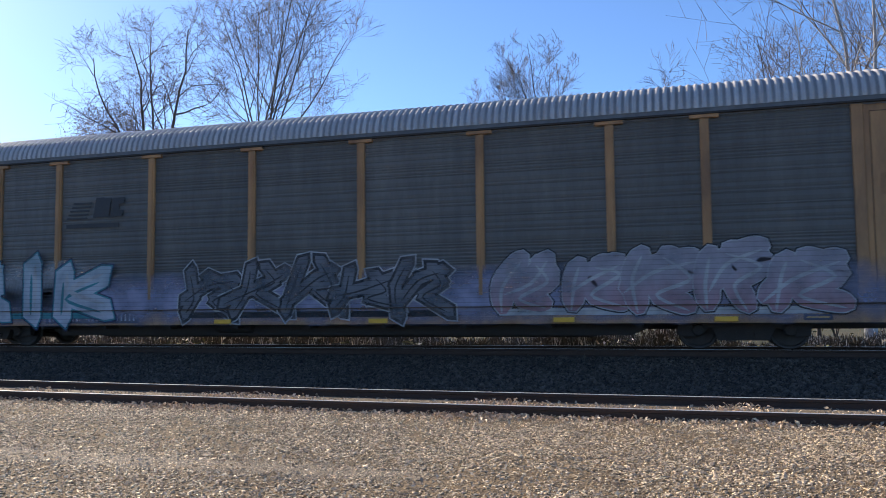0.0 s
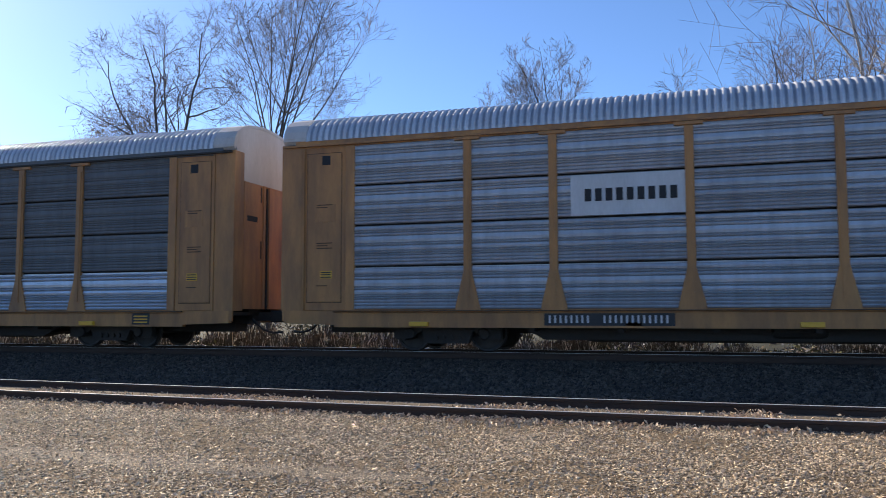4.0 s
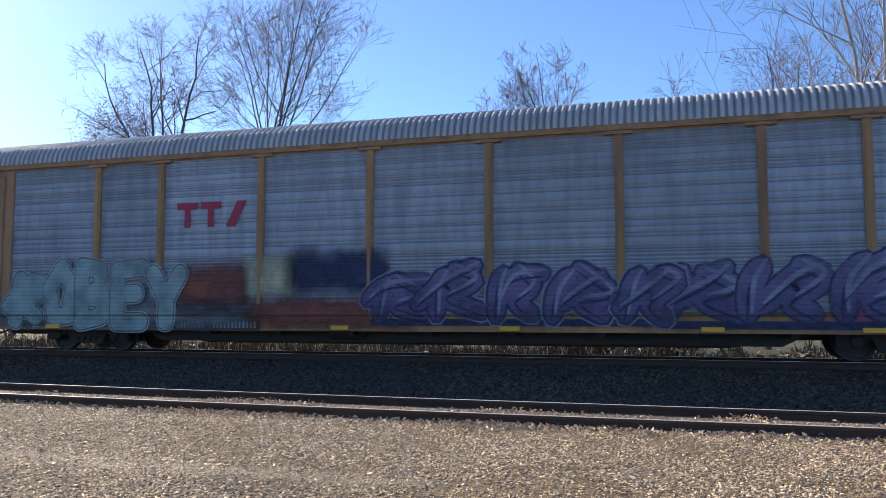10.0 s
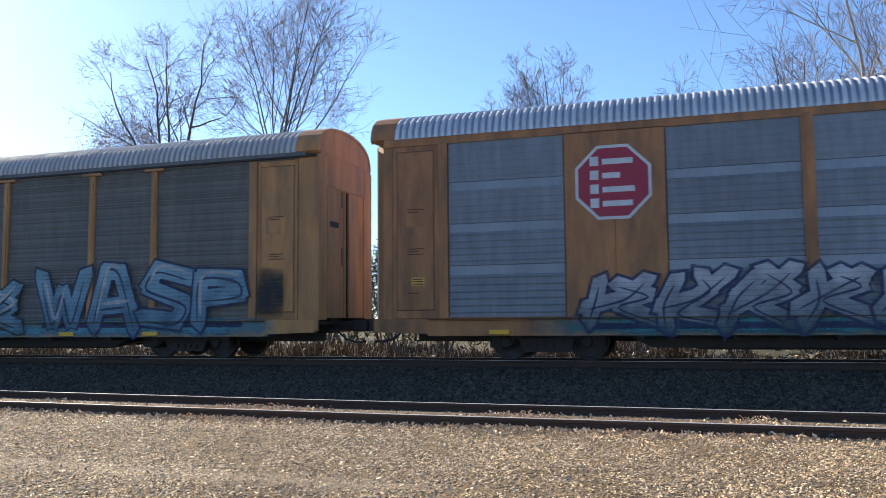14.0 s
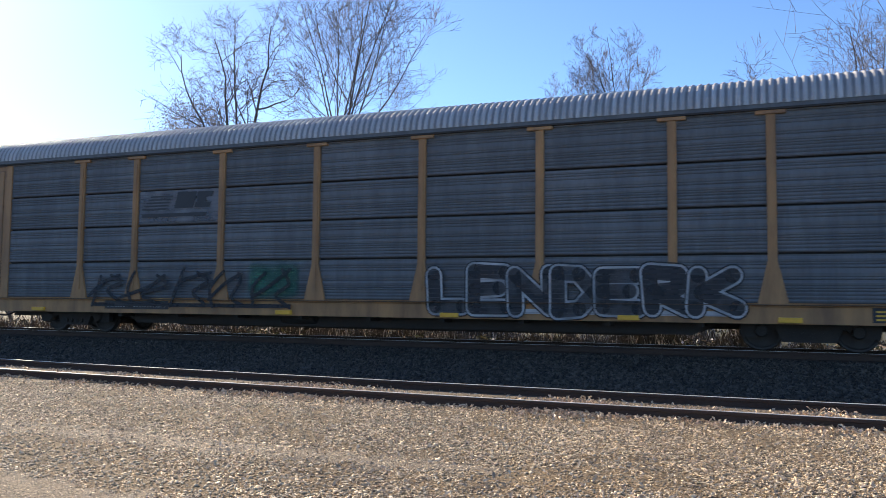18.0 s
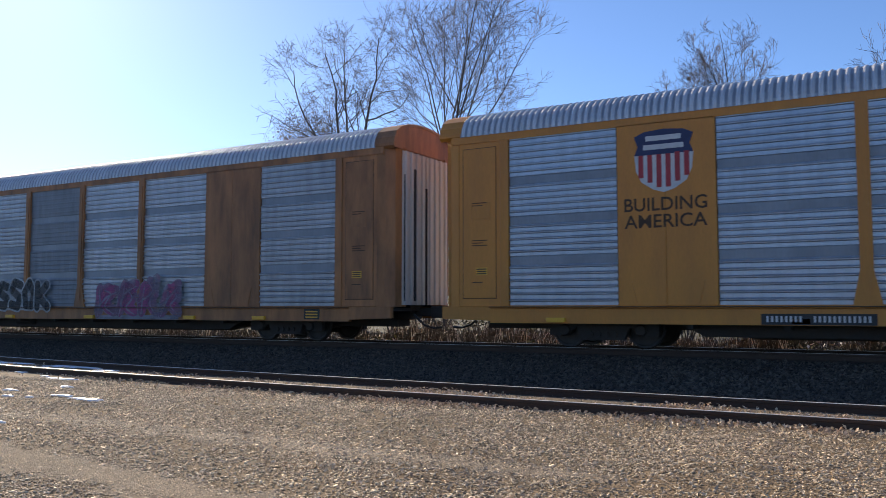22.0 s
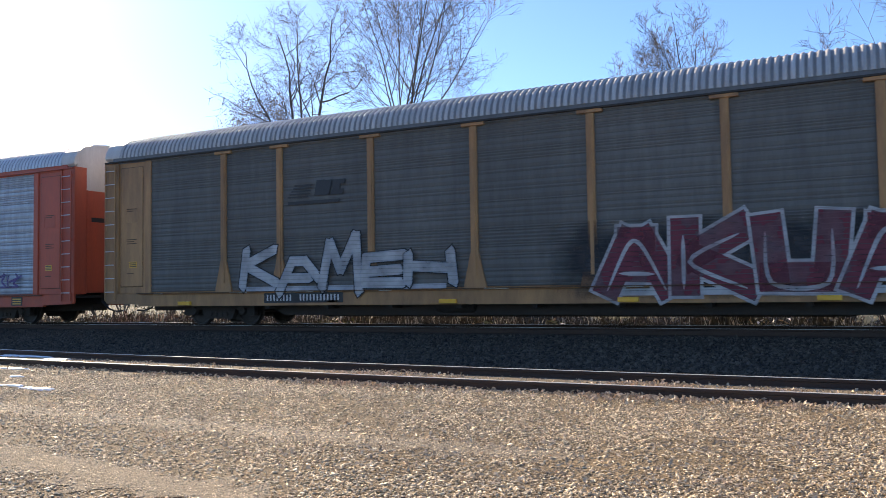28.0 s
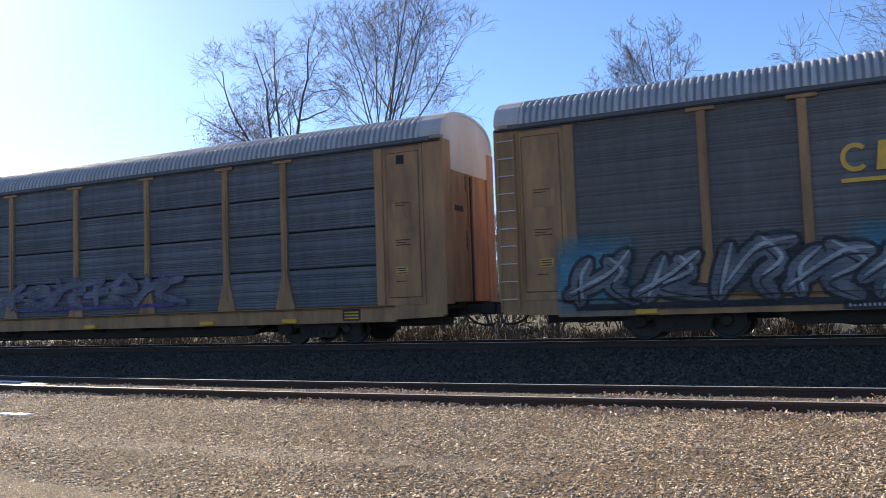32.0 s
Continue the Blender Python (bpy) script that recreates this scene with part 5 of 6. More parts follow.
def smooth(pts, n=5):
    """A rounded line through the points."""
    p, out = [pts[0]] + list(pts) + [pts[-1]], []
    for a, b, c, d in zip(p, p[1:], p[2:], p[3:]):
        for i in range(n):
            t = i / n
            h = (1 + 2 * t) * (1 - t) ** 2, t * (1 - t) ** 2, t * t * (3 - 2 * t), t * t * (t - 1)
            out.append(tuple(h[0] * b[k] + h[1] * 0.45 * (c[k] - a[k]) + h[2] * c[k] + h[3] * 0.45 * (d[k] - b[k]) for k in (0, 1)))
    return out + [pts[-1]]


def swash(b, pts, r, rim, y, slot, taper):
    """One curved stroke that swells in its middle and runs out into points; rim widens it all round."""
    p = smooth(pts)
    m = len(p)
    rows = []
    for i, (x, z) in enumerate(p):
        (xa, za), (xb, zb) = p[max(i - 1, 0)], p[min(i + 1, m - 1)]
        L = math.hypot(xb - xa, zb - za) or 1e-6
        dx, dz = (xb - xa) / L, (zb - za) / L
        w = r * (1 - taper + 1.3 * taper * math.sin(math.pi * i / (m - 1)) ** 0.6) + rim
        rows.append((x, z, dx, dz, w))
    x, z, dx, dz, w = rows[0]
    rows.insert(0, (x - dx * (0.5 * r + rim), z - dz * (0.5 * r + rim), dx, dz, 0.45 * w))
    x, z, dx, dz, w = rows[-1]
    rows.append((x + dx * (0.5 * r + rim), z + dz * (0.5 * r + rim), dx, dz, 0.45 * w))
    for q0, q1 in zip(rows, rows[1:]):
        y -= 0.00003
        quad = [(x - dz * w * e, y, z + dx * w * e) for (x, z, dx, dz, w), e in ((q0, -1), (q1, -1), (q1, 1), (q0, 1))]
        b.add(quad, [(0, 1, 2, 3)], slot)


def graffiti(car, word, box, fill, edge, seed, fat=0.17, rim=0.055, label="graffiti lettering in sprayed paint", wild=0.06, slant=0.0, shine=None, outer=None, bubble=False, sharp=False):
    """Sprayed lettering. A word of stars stands for lettering that cannot be read: loose strokes of its size."""
    r = random.Random(seed)
    x0, z0, x1, z1 = box
    n = len(word)
    st, h = (x1 - x0) / n, z1 - z0
    spiky = sharp or wild > 0.03
    piece = flat("graffiti", car, [rect(x0 + 0.12 * st, z0 + 0.08 * h, x1 - 0.12 * st, z0 + 0.16 * h)], edge, label, FACE + 0.002)
    for i, ch in enumerate(word):
        f = min(0.62 * fat * h, 0.20 * st)
        a, c = x0 + i * st + f, x0 + (i + 1) * st - f * 0.3
        arch = math.sin(math.pi * (i + 0.5) / n)
        lo, hi = z0 + f + rim + r.uniform(0, wild) * h, z1 - f - rim - (r.uniform(0, wild * 2) + 0.10 * (1 - arch)) * h
        if ch == "*":
            u = r.uniform
            lines = [[(u(-0.10, 0.15), u(0.0, 0.1)), (u(0.0, 0.3), u(0.4, 0.6)), (u(0.1, 0.45), u(0.85, 1.0))],
                     [(u(0.45, 0.8), u(0.85, 1.0)), (u(0.75, 1.1), u(0.5, 0.75)), (u(0.3, 0.7), u(0.25, 0.45)), (u(0.8, 1.2), u(0.0, 0.1))],
                     [(u(-0.3, 0.15), u(0.15, 0.4)), (u(0.3, 0.7), u(0.5, 0.8)), (u(0.8, 1.25), u(0.8, 1.05))]]
        else:
            lines = [[(px + r.gauss(0, wild * 0.4), pz + r.gauss(0, wild * 0.4)) for px, pz in l] for l in STROKES[ch.upper()]]
        b = Build()
        for k, l in enumerate(lines):
            pts = [(a + px * (c - a) + slant * pz * h, lo + pz * (hi - lo)) for px, pz in l]
            y = FACE - 0.005 * i - 0.00012 * k
            if bubble or sharp or ch != "*":
                if outer:
                    ribbon(b, pts, f + rim + 0.03, y + 0.003, 3, bubble, spiky)
                ribbon(b, pts, f + rim, y, 1, bubble, spiky)
                ribbon(b, pts, f, y - 0.0020, 0, bubble, spiky)
            else:
                if outer:
                    swash(b, pts, f, rim + 0.03, y + 0.003, 3, 0.25)
                swash(b, pts, f, rim, y, 1, 0.25)
                swash(b, pts, f, 0.0, y - 0.0020, 0, 0.3)
            if f > 0.1 and not bubble:
                swash(b, [(px - 0.12 * f, pz - 0.38 * f) for px, pz in pts], f * 0.13, 0.0, y - 0.0034, 1, 0.7)
            if shine:
                swash(b, [(px + 0.3 * f, pz + 0.4 * f) for px, pz in pts[:3]], f * 0.20, 0.0, y - 0.0036, 2, 0.6)
        part("graffiti_letter", b.mesh("graffiti_letter", fill, edge, shine or edge, outer or edge), piece)
    return piece


def cloud(car, box, mat, seed, label, depth=FACE + 0.009):
    """A soft-edged patch of overspray; its paint thins out towards the rim."""
    x0, z0, x1, z1 = box
    p, q = 0.06 * (x1 - x0), 0.12 * (z1 - z0)
    b = Build().extrude_y(rect(x0 - p, z0 - 0.3 * q, x1 + p, z1 + q), depth, depth + 0.003)
    return part("paint_patch", b.mesh("paint_patch", misty(mat)), car, label)


MISTS = {}


def worn(m, low, high, rim=False):
    """Paint that the sheet shows through: in patches, along the grooves, and (rim) ever more towards its edges."""
    n, l = m.node_tree.nodes, m.node_tree.links
    bs = n["Principled BSDF"]
    tc = [x for x in n if x.bl_idname == "ShaderNodeTexCoord"][0]
    noise, mr = n.new("ShaderNodeTexNoise"), n.new("ShaderNodeMapRange")
    noise.inputs["Scale"].default_value, noise.inputs["Detail"].default_value = 1.7, 6.0
    l.new(tc.outputs["Object"], noise.inputs["Vector"])
    mr.inputs[1].default_value, mr.inputs[2].default_value, mr.inputs[3].default_value, mr.inputs[4].default_value = 0.35, 0.62, low, high
    l.new(noise.outputs[0], mr.inputs[0])
    last = mr.outputs[0]
    sep, wave, edge, mul = n.new("ShaderNodeSeparateXYZ"), n.new("ShaderNodeMath"), n.new("ShaderNodeMapRange"), n.new("ShaderNodeMath")
    l.new(tc.outputs["Object"], sep.inputs[0])
    wave.operation, mul.operation = "PINGPONG", "MULTIPLY"
    wave.inputs[1].default_value = 0.052
    l.new(sep.outputs[2], wave.inputs[0])
    edge.inputs[1].default_value, edge.inputs[2].default_value, edge.inputs[3].default_value = 0.004, 0.012, 0.72
    l.new(wave.outputs[0], edge.inputs[0])
    l.new(last, mul.inputs[0])
    l.new(edge.outputs[0], mul.inputs[1])
    last = mul.outputs[0]
    if rim:
        sg = n.new("ShaderNodeSeparateXYZ")
        l.new(tc.outputs["Generated"], sg.inputs[0])
        for axis, soft in ((0, 0.12), (2, 0.4)):
            pp, md, ad, ml = n.new("ShaderNodeMath"), n.new("ShaderNodeMapRange"), n.new("ShaderNodeMath"), n.new("ShaderNodeMath")
            pp.operation, ad.operation, ml.operation = "PINGPONG", "MULTIPLY_ADD", "MULTIPLY"
            pp.inputs[1].default_value = 0.5
            l.new(sg.outputs[axis], pp.inputs[0])
            ad.inputs[1].default_value = 0.5 * soft
            l.new(noise.outputs[0], ad.inputs[0])
            l.new(pp.outputs[0], ad.inputs[2])
            md.inputs[1].default_value, md.inputs[2].default_value = 0.25 * soft, 1.2 * soft
            l.new(ad.outputs[0], md.inputs[0])
            l.new(last, ml.inputs[0])
            l.new(md.outputs[0], ml.inputs[1])
            last = ml.outputs[0]
    l.new(last, bs.inputs["Alpha"])
    return m


def misty(mat):
    if mat.name not in MISTS:
        m = mat.copy()
        m.name = mat.name + "_mist"
        for x in [k for k in m.node_tree.links if k.to_socket.name == "Alpha"]:
            m.node_tree.links.remove(x)
        MISTS[mat.name] = worn(m, 0.5, 1.0, True)
    return MISTS[mat.name]


def paint(name, c, c2=None, rough=0.55):
    return worn(material(name, c, rough, 0, c2, 2.5, 40, 0.06), 0.55, 1.0)


P_WHITE, P_GREY = paint("spray_white", (0.48, 0.47, 0.46), (0.30, 0.29, 0.29)), paint("spray_grey", (0.17, 0.17, 0.18), (0.10, 0.10, 0.11))
P_BLACK, P_SILVER = paint("spray_black", (0.018, 0.018, 0.022)), paint("spray_silver", (0.40, 0.41, 0.43), (0.28, 0.29, 0.31))
P_TEAL, P_PURPLE = paint("spray_teal", (0.03, 0.22, 0.24), (0.02, 0.12, 0.15)), paint("spray_purple", (0.10, 0.06, 0.22), (0.05, 0.03, 0.11))
P_LAV, P_NAVY = paint("spray_lavender", (0.30, 0.29, 0.39), (0.20, 0.19, 0.26)), paint("spray_navy", (0.015, 0.025, 0.085))
P_MINT, P_PINK = paint("spray_mint", (0.30, 0.40, 0.38), (0.19, 0.27, 0.27)), paint("spray_pink", (0.42, 0.10, 0.22), (0.30, 0.06, 0.14))
P_RUST, P_CREAM = paint("spray_rust", (0.26, 0.06, 0.035), (0.16, 0.04, 0.03)), paint("spray_cream", (0.55, 0.50, 0.32))
P_GREEN, P_MAROON = paint("spray_green", (0.03, 0.16, 0.10), (0.02, 0.09, 0.07)), paint("spray_maroon", (0.15, 0.012, 0.03), (0.10, 0.01, 0.02))
P_LIME, P_CYAN = paint("spray_lime", (0.40, 0.48, 0.06)), paint("spray_cyan", (0.09, 0.29, 0.35), (0.05, 0.18, 0.24))
P_SLATEG = paint("spray_grey_green", (0.075, 0.10, 0.09), (0.05, 0.06, 0.06))
P_FADED = worn(material("spray_faded_pink", (0.42, 0.07, 0.22), 0.6, 0, (0.22, 0.10, 0.15), 2.5, 40, 0.06), 0.1, 0.8)
P_HAZE = paint("spray_haze", (0.26, 0.25, 0.29), (0.17, 0.17, 0.19))
fade = lambda *a: worn(spray(*a), 0.6, 1.0)
F_TEALW = fade("fade_white_teal", (0.46, 0.45, 0.49), (0.36, 0.44, 0.47), 0.6, 2.4)
F_PINK = fade("fade_pink_grey", (0.36, 0.17, 0.19), (0.32, 0.29, 0.32), 0.7, 1.7)
F_BLUE = fade("fade_blue_pale", (0.05, 0.14, 0.20), (0.22, 0.37, 0.44), 0.6, 2.4)
F_LIME = fade("fade_lime_teal", (0.36, 0.33, 0.04), (0.015, 0.14, 0.15), 1.0, 1.5)
F_WHITEBLUE = fade("fade_blue_white", (0.03, 0.07, 0.08), (0.48, 0.46, 0.48), 0.7, 1.9)
F_PURPLE = fade("fade_purple", (0.075, 0.05, 0.15), (0.21, 0.17, 0.30), 0.6, 2.6)
F_REDWHITE = fade("fade_red_cream", (0.34, 0.04, 0.03), (0.56, 0.50, 0.44), 0.8, 1.9)
F_SKY = fade("fade_sky_pale", (0.12, 0.33, 0.42), (0.50, 0.60, 0.62), 0.8, 2.3)
F_MOSS = fade("fade_moss_mint", (0.05, 0.085, 0.075), (0.27, 0.33, 0.30), 0.8, 2.2)
F_MAG = fade("fade_magenta", (0.13, 0.012, 0.035), (0.24, 0.05, 0.09), 0.6, 2.4)

CARS = []


def dull(words):
    return f"autorack wagon, {words}"


c = wagon(0, "A", OCHRE, DARK, ROOFOLD, dull("faded yellow posts, sooty dark panels, graffiti below"), flare=False, pale=OCHRE)
CARS.append(c)
cloud(c, (-12.9, 0.58, 12.0, 1.75), P_LAV, 1, "greyish lavender overspray along the lower side")
graffiti(c, "CRIK", (-11.9, 0.6, -5.5, 2.44), F_TEALW, P_TEAL, 2, 0.24, 0.035, "pale teal graffiti piece with a dark outline", shine=P_WHITE, outer=P_NAVY)
cloud(c, (-11.5, 0.8, -6.0, 2.1), P_WHITE, 69, "whitish overspray between the letters")
graffiti(c, "*****", (-3.3, 0.6, 3.5, 2.34), P_GREY, P_BLACK, 3, 0.12, 0.06, "grey graffiti piece edged in black and white", wild=0.1, outer=P_WHITE, sharp=True)
graffiti(c, "*****", (4.5, 0.6, 11.4, 2.45), F_PINK, P_WHITE, 4, 0.21, 0.02, "washed-out pink and grey graffiti piece", outer=P_BLACK)
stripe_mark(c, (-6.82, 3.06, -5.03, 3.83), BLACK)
number_board(c, (-7.39, 0.62, -4.54, 0.90))

c = wagon(1, "B", ORANGE, GREY, ROOF, dull("rusty orange-yellow frame and silver panels"), flare=True, pale=PALE)
CARS.append(c)
noodle_mark(c, (-8.97, 3.88, -7.14, 4.55), LOGO_RED)
tagged(flat("web_line", c, [rect(-8.9 + 0.2 * i, 3.63, -8.78 + 0.2 * i, 3.72) for i in range(9)], LOGO_RED, "row of small faded red marks", -SIDE - 0.036), kind="stuff")
cloud(c, (-3.55, 0.58, -1.0, 1.9), P_BLACK, 5, "black painted box")
graffiti(c, "**", (-3.3, 0.8, -1.2, 1.75), P_WHITE, P_BLACK, 6, 0.2)
number_board(c, (-5.83, 0.60, -3.31, 0.86))

c = wagon(2, "A", YELLOW, GREY, ROOF, dull("yellow posts and grey panels in four tiers"), tiers=True)
CARS.append(c)
sign = flat("sign_board", c, [rect(-6.7, 2.95, -4.3, 3.82)], WHITE, "white board with dark bars for lettering", -SIDE - 0.034)
flat("sign_bars", c, [rect(-6.4 + 0.22 * i, 3.25, -6.26 + 0.22 * i, 3.52) for i in range(9)], SEAL, parent=sign, depth=-SIDE - 0.042)
number_board(c, (-7.3, 0.62, -4.6, 0.88))

c = wagon(3, "A", YELLOW, DUSK, ROOF, dull("yellow posts, dark tiered panels, bright lower panels"), tiers=True, low_tier=SILVER)
CARS.append(c)
sign = flat("sign_board", c, [rect(-6.88, 2.91, -4.42, 3.87)], WHITE, "white board with a bracketed blue emblem of plain blocks", -SIDE - 0.034)
flat("sign_blocks", c, [rect(-6.55, 3.15, -6.48, 3.75), rect(-6.55, 3.15, -6.38, 3.22), rect(-6.55, 3.68, -6.38, 3.75), rect(-4.85, 3.15, -4.78, 3.75), rect(-4.95, 3.15, -4.78, 3.22), rect(-4.95, 3.68, -4.78, 3.75),
                        rect(-6.2, 3.3, -5.9, 3.62), rect(-5.8, 3.3, -5.5, 3.62), rect(-5.42, 3.3, -5.08, 3.62)], SHIELD_BLUE, parent=sign, depth=-SIDE - 0.042)
cloud(c, (-11.85, 0.56, -3.6, 1.02), P_GREEN, 7, "green painted band along the sill")
graffiti(c, "****", (-11.8, 0.6, -8.4, 2.25), F_MOSS, P_SLATEG, 8, 0.13, 0.05, "mint and grey graffiti piece with dark edges", shine=P_WHITE)
cloud(c, (-12.2, 2.02, -4.7, 2.4), P_RUST, 9, "ragged rust-red overspray")
graffiti(c, "******", (-8.8, 1.9, -4.6, 2.35), P_WHITE, P_BLACK, 10, 0.14)
number_board(c, (-7.51, 0.67, -5.02, 0.95))

for k in (4, 5):
    c = wagon(k, "A", YELLOW, SILVER, ROOF, dull("yellow posts, white ladders and bright silver panels"), ladders=True, pale=PALE)
    CARS.append(c)
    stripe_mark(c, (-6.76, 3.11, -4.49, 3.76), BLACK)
    number_board(c, (-6.78, 0.65, -4.24, 0.88))
    flat("railway_blocks", c, [rect(3.0 + 0.35 * i, 0.66, 3.24 + 0.35 * i, 0.88) for i in range(3)], P_RUST, "small red blocks on the sill", -SIDE - 0.05)

c = wagon(6, "A", OCHRE, PEWTER, ROOFOLD, dull("faded yellow posts, grey panels, purple and mint graffiti"), flare=False, pale=PALE)
CARS.append(c)
flat("railway_mark", c, [rect(-6.6, 3.55, -6.0, 3.72), rect(-6.38, 3.1, -6.22, 3.55), rect(-5.92, 3.55, -5.35, 3.72), rect(-5.72, 3.1, -5.56, 3.55), rect(-5.2, 3.1, -4.95, 3.72, 0.30)], CRIMSON, "crimson emblem of plain bars", -SIDE - 0.03)
cloud(c, (-12.0, 0.56, -4.6, 1.3), P_GREY, 11, "greyish overspray")
graffiti(c, "*OBEY", (-11.7, 0.5, -6.35, 2.43), P_MINT, P_SLATEG, 12, 0.2, 0.03, "mint green bubble letters with a dark and a white edge", outer=P_WHITE, bubble=True)
cloud(c, (-6.4, 1.0, -4.6, 2.2), P_RUST, 13, "rust-red sprayed blotches")
cloud(c, (-4.7, 1.2, -3.3, 2.3), P_CREAM, 14, "cream painted blob")
cloud(c, (-3.5, 1.3, -1.0, 2.45), P_NAVY, 15, "navy blue painted patch")
cloud(c, (-4.4, 0.58, -0.5, 1.35), P_RUST, 16, "red overspray along the sill")
graffiti(c, "*****", (-1.5, 0.56, 5.4, 2.4), F_PURPLE, P_NAVY, 17, 0.17, 0.06, "purple graffiti piece with lilac highlights", shine=P_LAV, outer=P_LAV)
graffiti(c, "****", (4.9, 0.5, 11.6, 2.5), F_PURPLE, P_NAVY, 18, 0.18, 0.05, "purple graffiti piece with lilac highlights", shine=P_LAV)
cloud(c, (8.5, 0.6, 12.8, 1.3), P_PINK, 19, "pinkish overspray")
number_board(c, (-6.6, 0.58, -4.2, 0.84))

c = wagon(7, "A", MAROON, SLATE, ROOFOLD, dull("maroon posts, grey tiered panels and a yellow sill"), tiers=True, flare=False, sill=OCHRE, pale=MAROON)
CARS.append(c)
for bx in ((-4.14, 2.87, -1.46, 3.89), (9.26, 2.93, 11.73, 3.89)):
    sg = flat("sign_board", c, [rect(*bx)], MAROON, "maroon board with a white striped wheel emblem", -SIDE - 0.034)
    x0, z0, x1, z1 = bx
    flat("sign_stripes", c, [rect(x0 + 0.1, z0 + 0.12, x1 - 0.55, z0 + 0.24), rect(x0 + 0.1, z0 + 0.32, x1 - 0.6, z0 + 0.42), rect(x0 + 0.1, z0 + 0.55, x0 + 1.2, z0 + 0.72)] + ring(x1 - 0.5, z0 + 0.52, 0.38, 0.38, 0.13, -40, 220), INK, parent=sg, depth=-SIDE - 0.042)
graffiti(c, "********", (4.65, 0.95, 11.41, 1.75), P_GREY, P_SILVER, 20, 0.12, 0.03, "thin silver outline graffiti", slant=0.25)
cloud(c, (-4.0, 0.75, -1.5, 2.0), P_WHITE, 70, "blotchy white overspray")
graffiti(c, "***", (-4.1, 0.62, -0.6, 2.06), P_BLACK, P_HAZE, 21, 0.06, 0.02, "dark letters in blotchy white paint", bubble=True)
graffiti(c, "*****", (-12.4, 0.8, -7.2, 1.75), P_SILVER, P_SILVER, 71, 0.06, 0.01, "thin pale scrawled letters")
cloud(c, (-13.0, 0.97, -8.0, 1.6), P_HAZE, 22, "pale grey overspray")
number_board(c, (-6.7, 0.62, -4.6, 0.86))

c = wagon(8, "B", ORANGE, SLATE, ROOF, dull("orange-brown frame, slate panels, two red octagons"), flare=True, pale=PALE)
CARS.append(c)
for ox in (-8.06, 8.0):
    oct8 = lambda rr: [(ox + rr * math.cos(radians(22.5 + 45 * i)), 3.8 + rr * math.sin(radians(22.5 + 45 * i))) for i in range(8)]
    o = flat("octagon_board", c, [oct8(0.86)], INK, "red octagonal board with white bars", -SIDE - 0.034)
    flat("octagon_face", c, [oct8(0.79)], CRIMSON, parent=o, depth=-SIDE - 0.039)
    flat("octagon_bars", c, [rect(ox - 0.48, 4.16 - 0.3 * i, ox - 0.30, 4.36 - 0.3 * i) for i in range(4)] + [rect(ox - 0.22, 4.18 - 0.3 * i, ox + (0.42, 0.15, 0.45, 0.4)[i], 4.30 - 0.3 * i) for i in range(4)], INK, parent=o, depth=-SIDE - 0.045)
cloud(c, (-8.9, 0.56, 7.4, 0.98), P_TEAL, 23, "dark teal overspray on the sill")
graffiti(c, "*****", (-8.7, 0.58, -1.9, 2.14), F_WHITEBLUE, P_NAVY, 24, 0.16, 0.06, "white and blue graffiti piece with dark edges", sharp=True)
graffiti(c, "AD***", (1.53, 0.6, 7.0, 2.12), F_WHITEBLUE, P_NAVY, 25, 0.16, 0.05, "white and teal graffiti piece with dark edges", sharp=True)
number_board(c, (-6.0, 0.62, -3.6, 0.84))

c = wagon(9, "A", YELLOW, DARK, ROOFOLD, dull("yellow posts and dark panels with pale blue graffiti"), flare=False, pale=YELLOW)
CARS.append(c)
cloud(c, (-4.2, 0.56, 11.8, 1.0), P_CYAN, 26, "blue overspray along the sill")
graffiti(c, "*****", (-4.4, 0.6, 4.6, 2.4), F_BLUE, P_BLACK, 27, 0.18, 0.05, "pale blue graffiti piece with black and white edges", shine=P_WHITE, sharp=True)
graffiti(c, "WASP", (5.4, 0.65, 11.8, 2.5), F_BLUE, P_NAVY, 28, 0.18, 0.06, "pale blue graffiti piece with dark edges", shine=P_WHITE)
cloud(c, (12.0, 1.0, 12.7, 2.1), P_BLACK, 29, "black sprayed smudge on the end plate")
number_board(c, (-6.7, 0.62, -4.3, 0.86))

c = wagon(10, "B", WHITE, STEELY, ROOF, dull("white frame and silver panels with bold graffiti"), flare=False)
CARS.append(c)
shield(c, (-8.42, 3.76, -7.65, 4.64), (-8.81, 3.45, -7.28, 3.57), SHIELD_BLUE)
graffiti(c, "SETRAX", (-11.9, 0.62, -6.4, 2.25), P_CYAN, P_PURPLE, 30, 0.10, 0.07, "cyan graffiti letters with a deep purple edge", wild=0.16, outer=P_NAVY)
cloud(c, (-4.6, 1.0, 1.45, 2.25), P_BLACK, 31, "black painted backing")
graffiti(c, "WPIP", (-4.6, 0.5, 1.4, 2.25), F_LIME, P_BLACK, 32, 0.21, 0.07, "green over yellow graffiti piece on black", outer=P_MAROON)
graffiti(c, "GHOUL", (1.5, 0.97, 6.2, 1.96), P_WHITE, P_GREY, 33, 0.12, 0.04, "grey outlined graffiti letters")
graffiti(c, "***", (7.14, 1.0, 8.66, 1.91), P_GREY, P_GREY, 34, 0.05, 0.01, "thin grey scribbled tag")
cloud(c, (8.92, 0.7, 12.4, 1.3), P_BLACK, 35, "black painted backing")
graffiti(c, "BLUD", (8.92, 0.75, 12.1, 2.06), P_WHITE, P_BLACK, 36, 0.13, 0.07, "white graffiti letters on black")
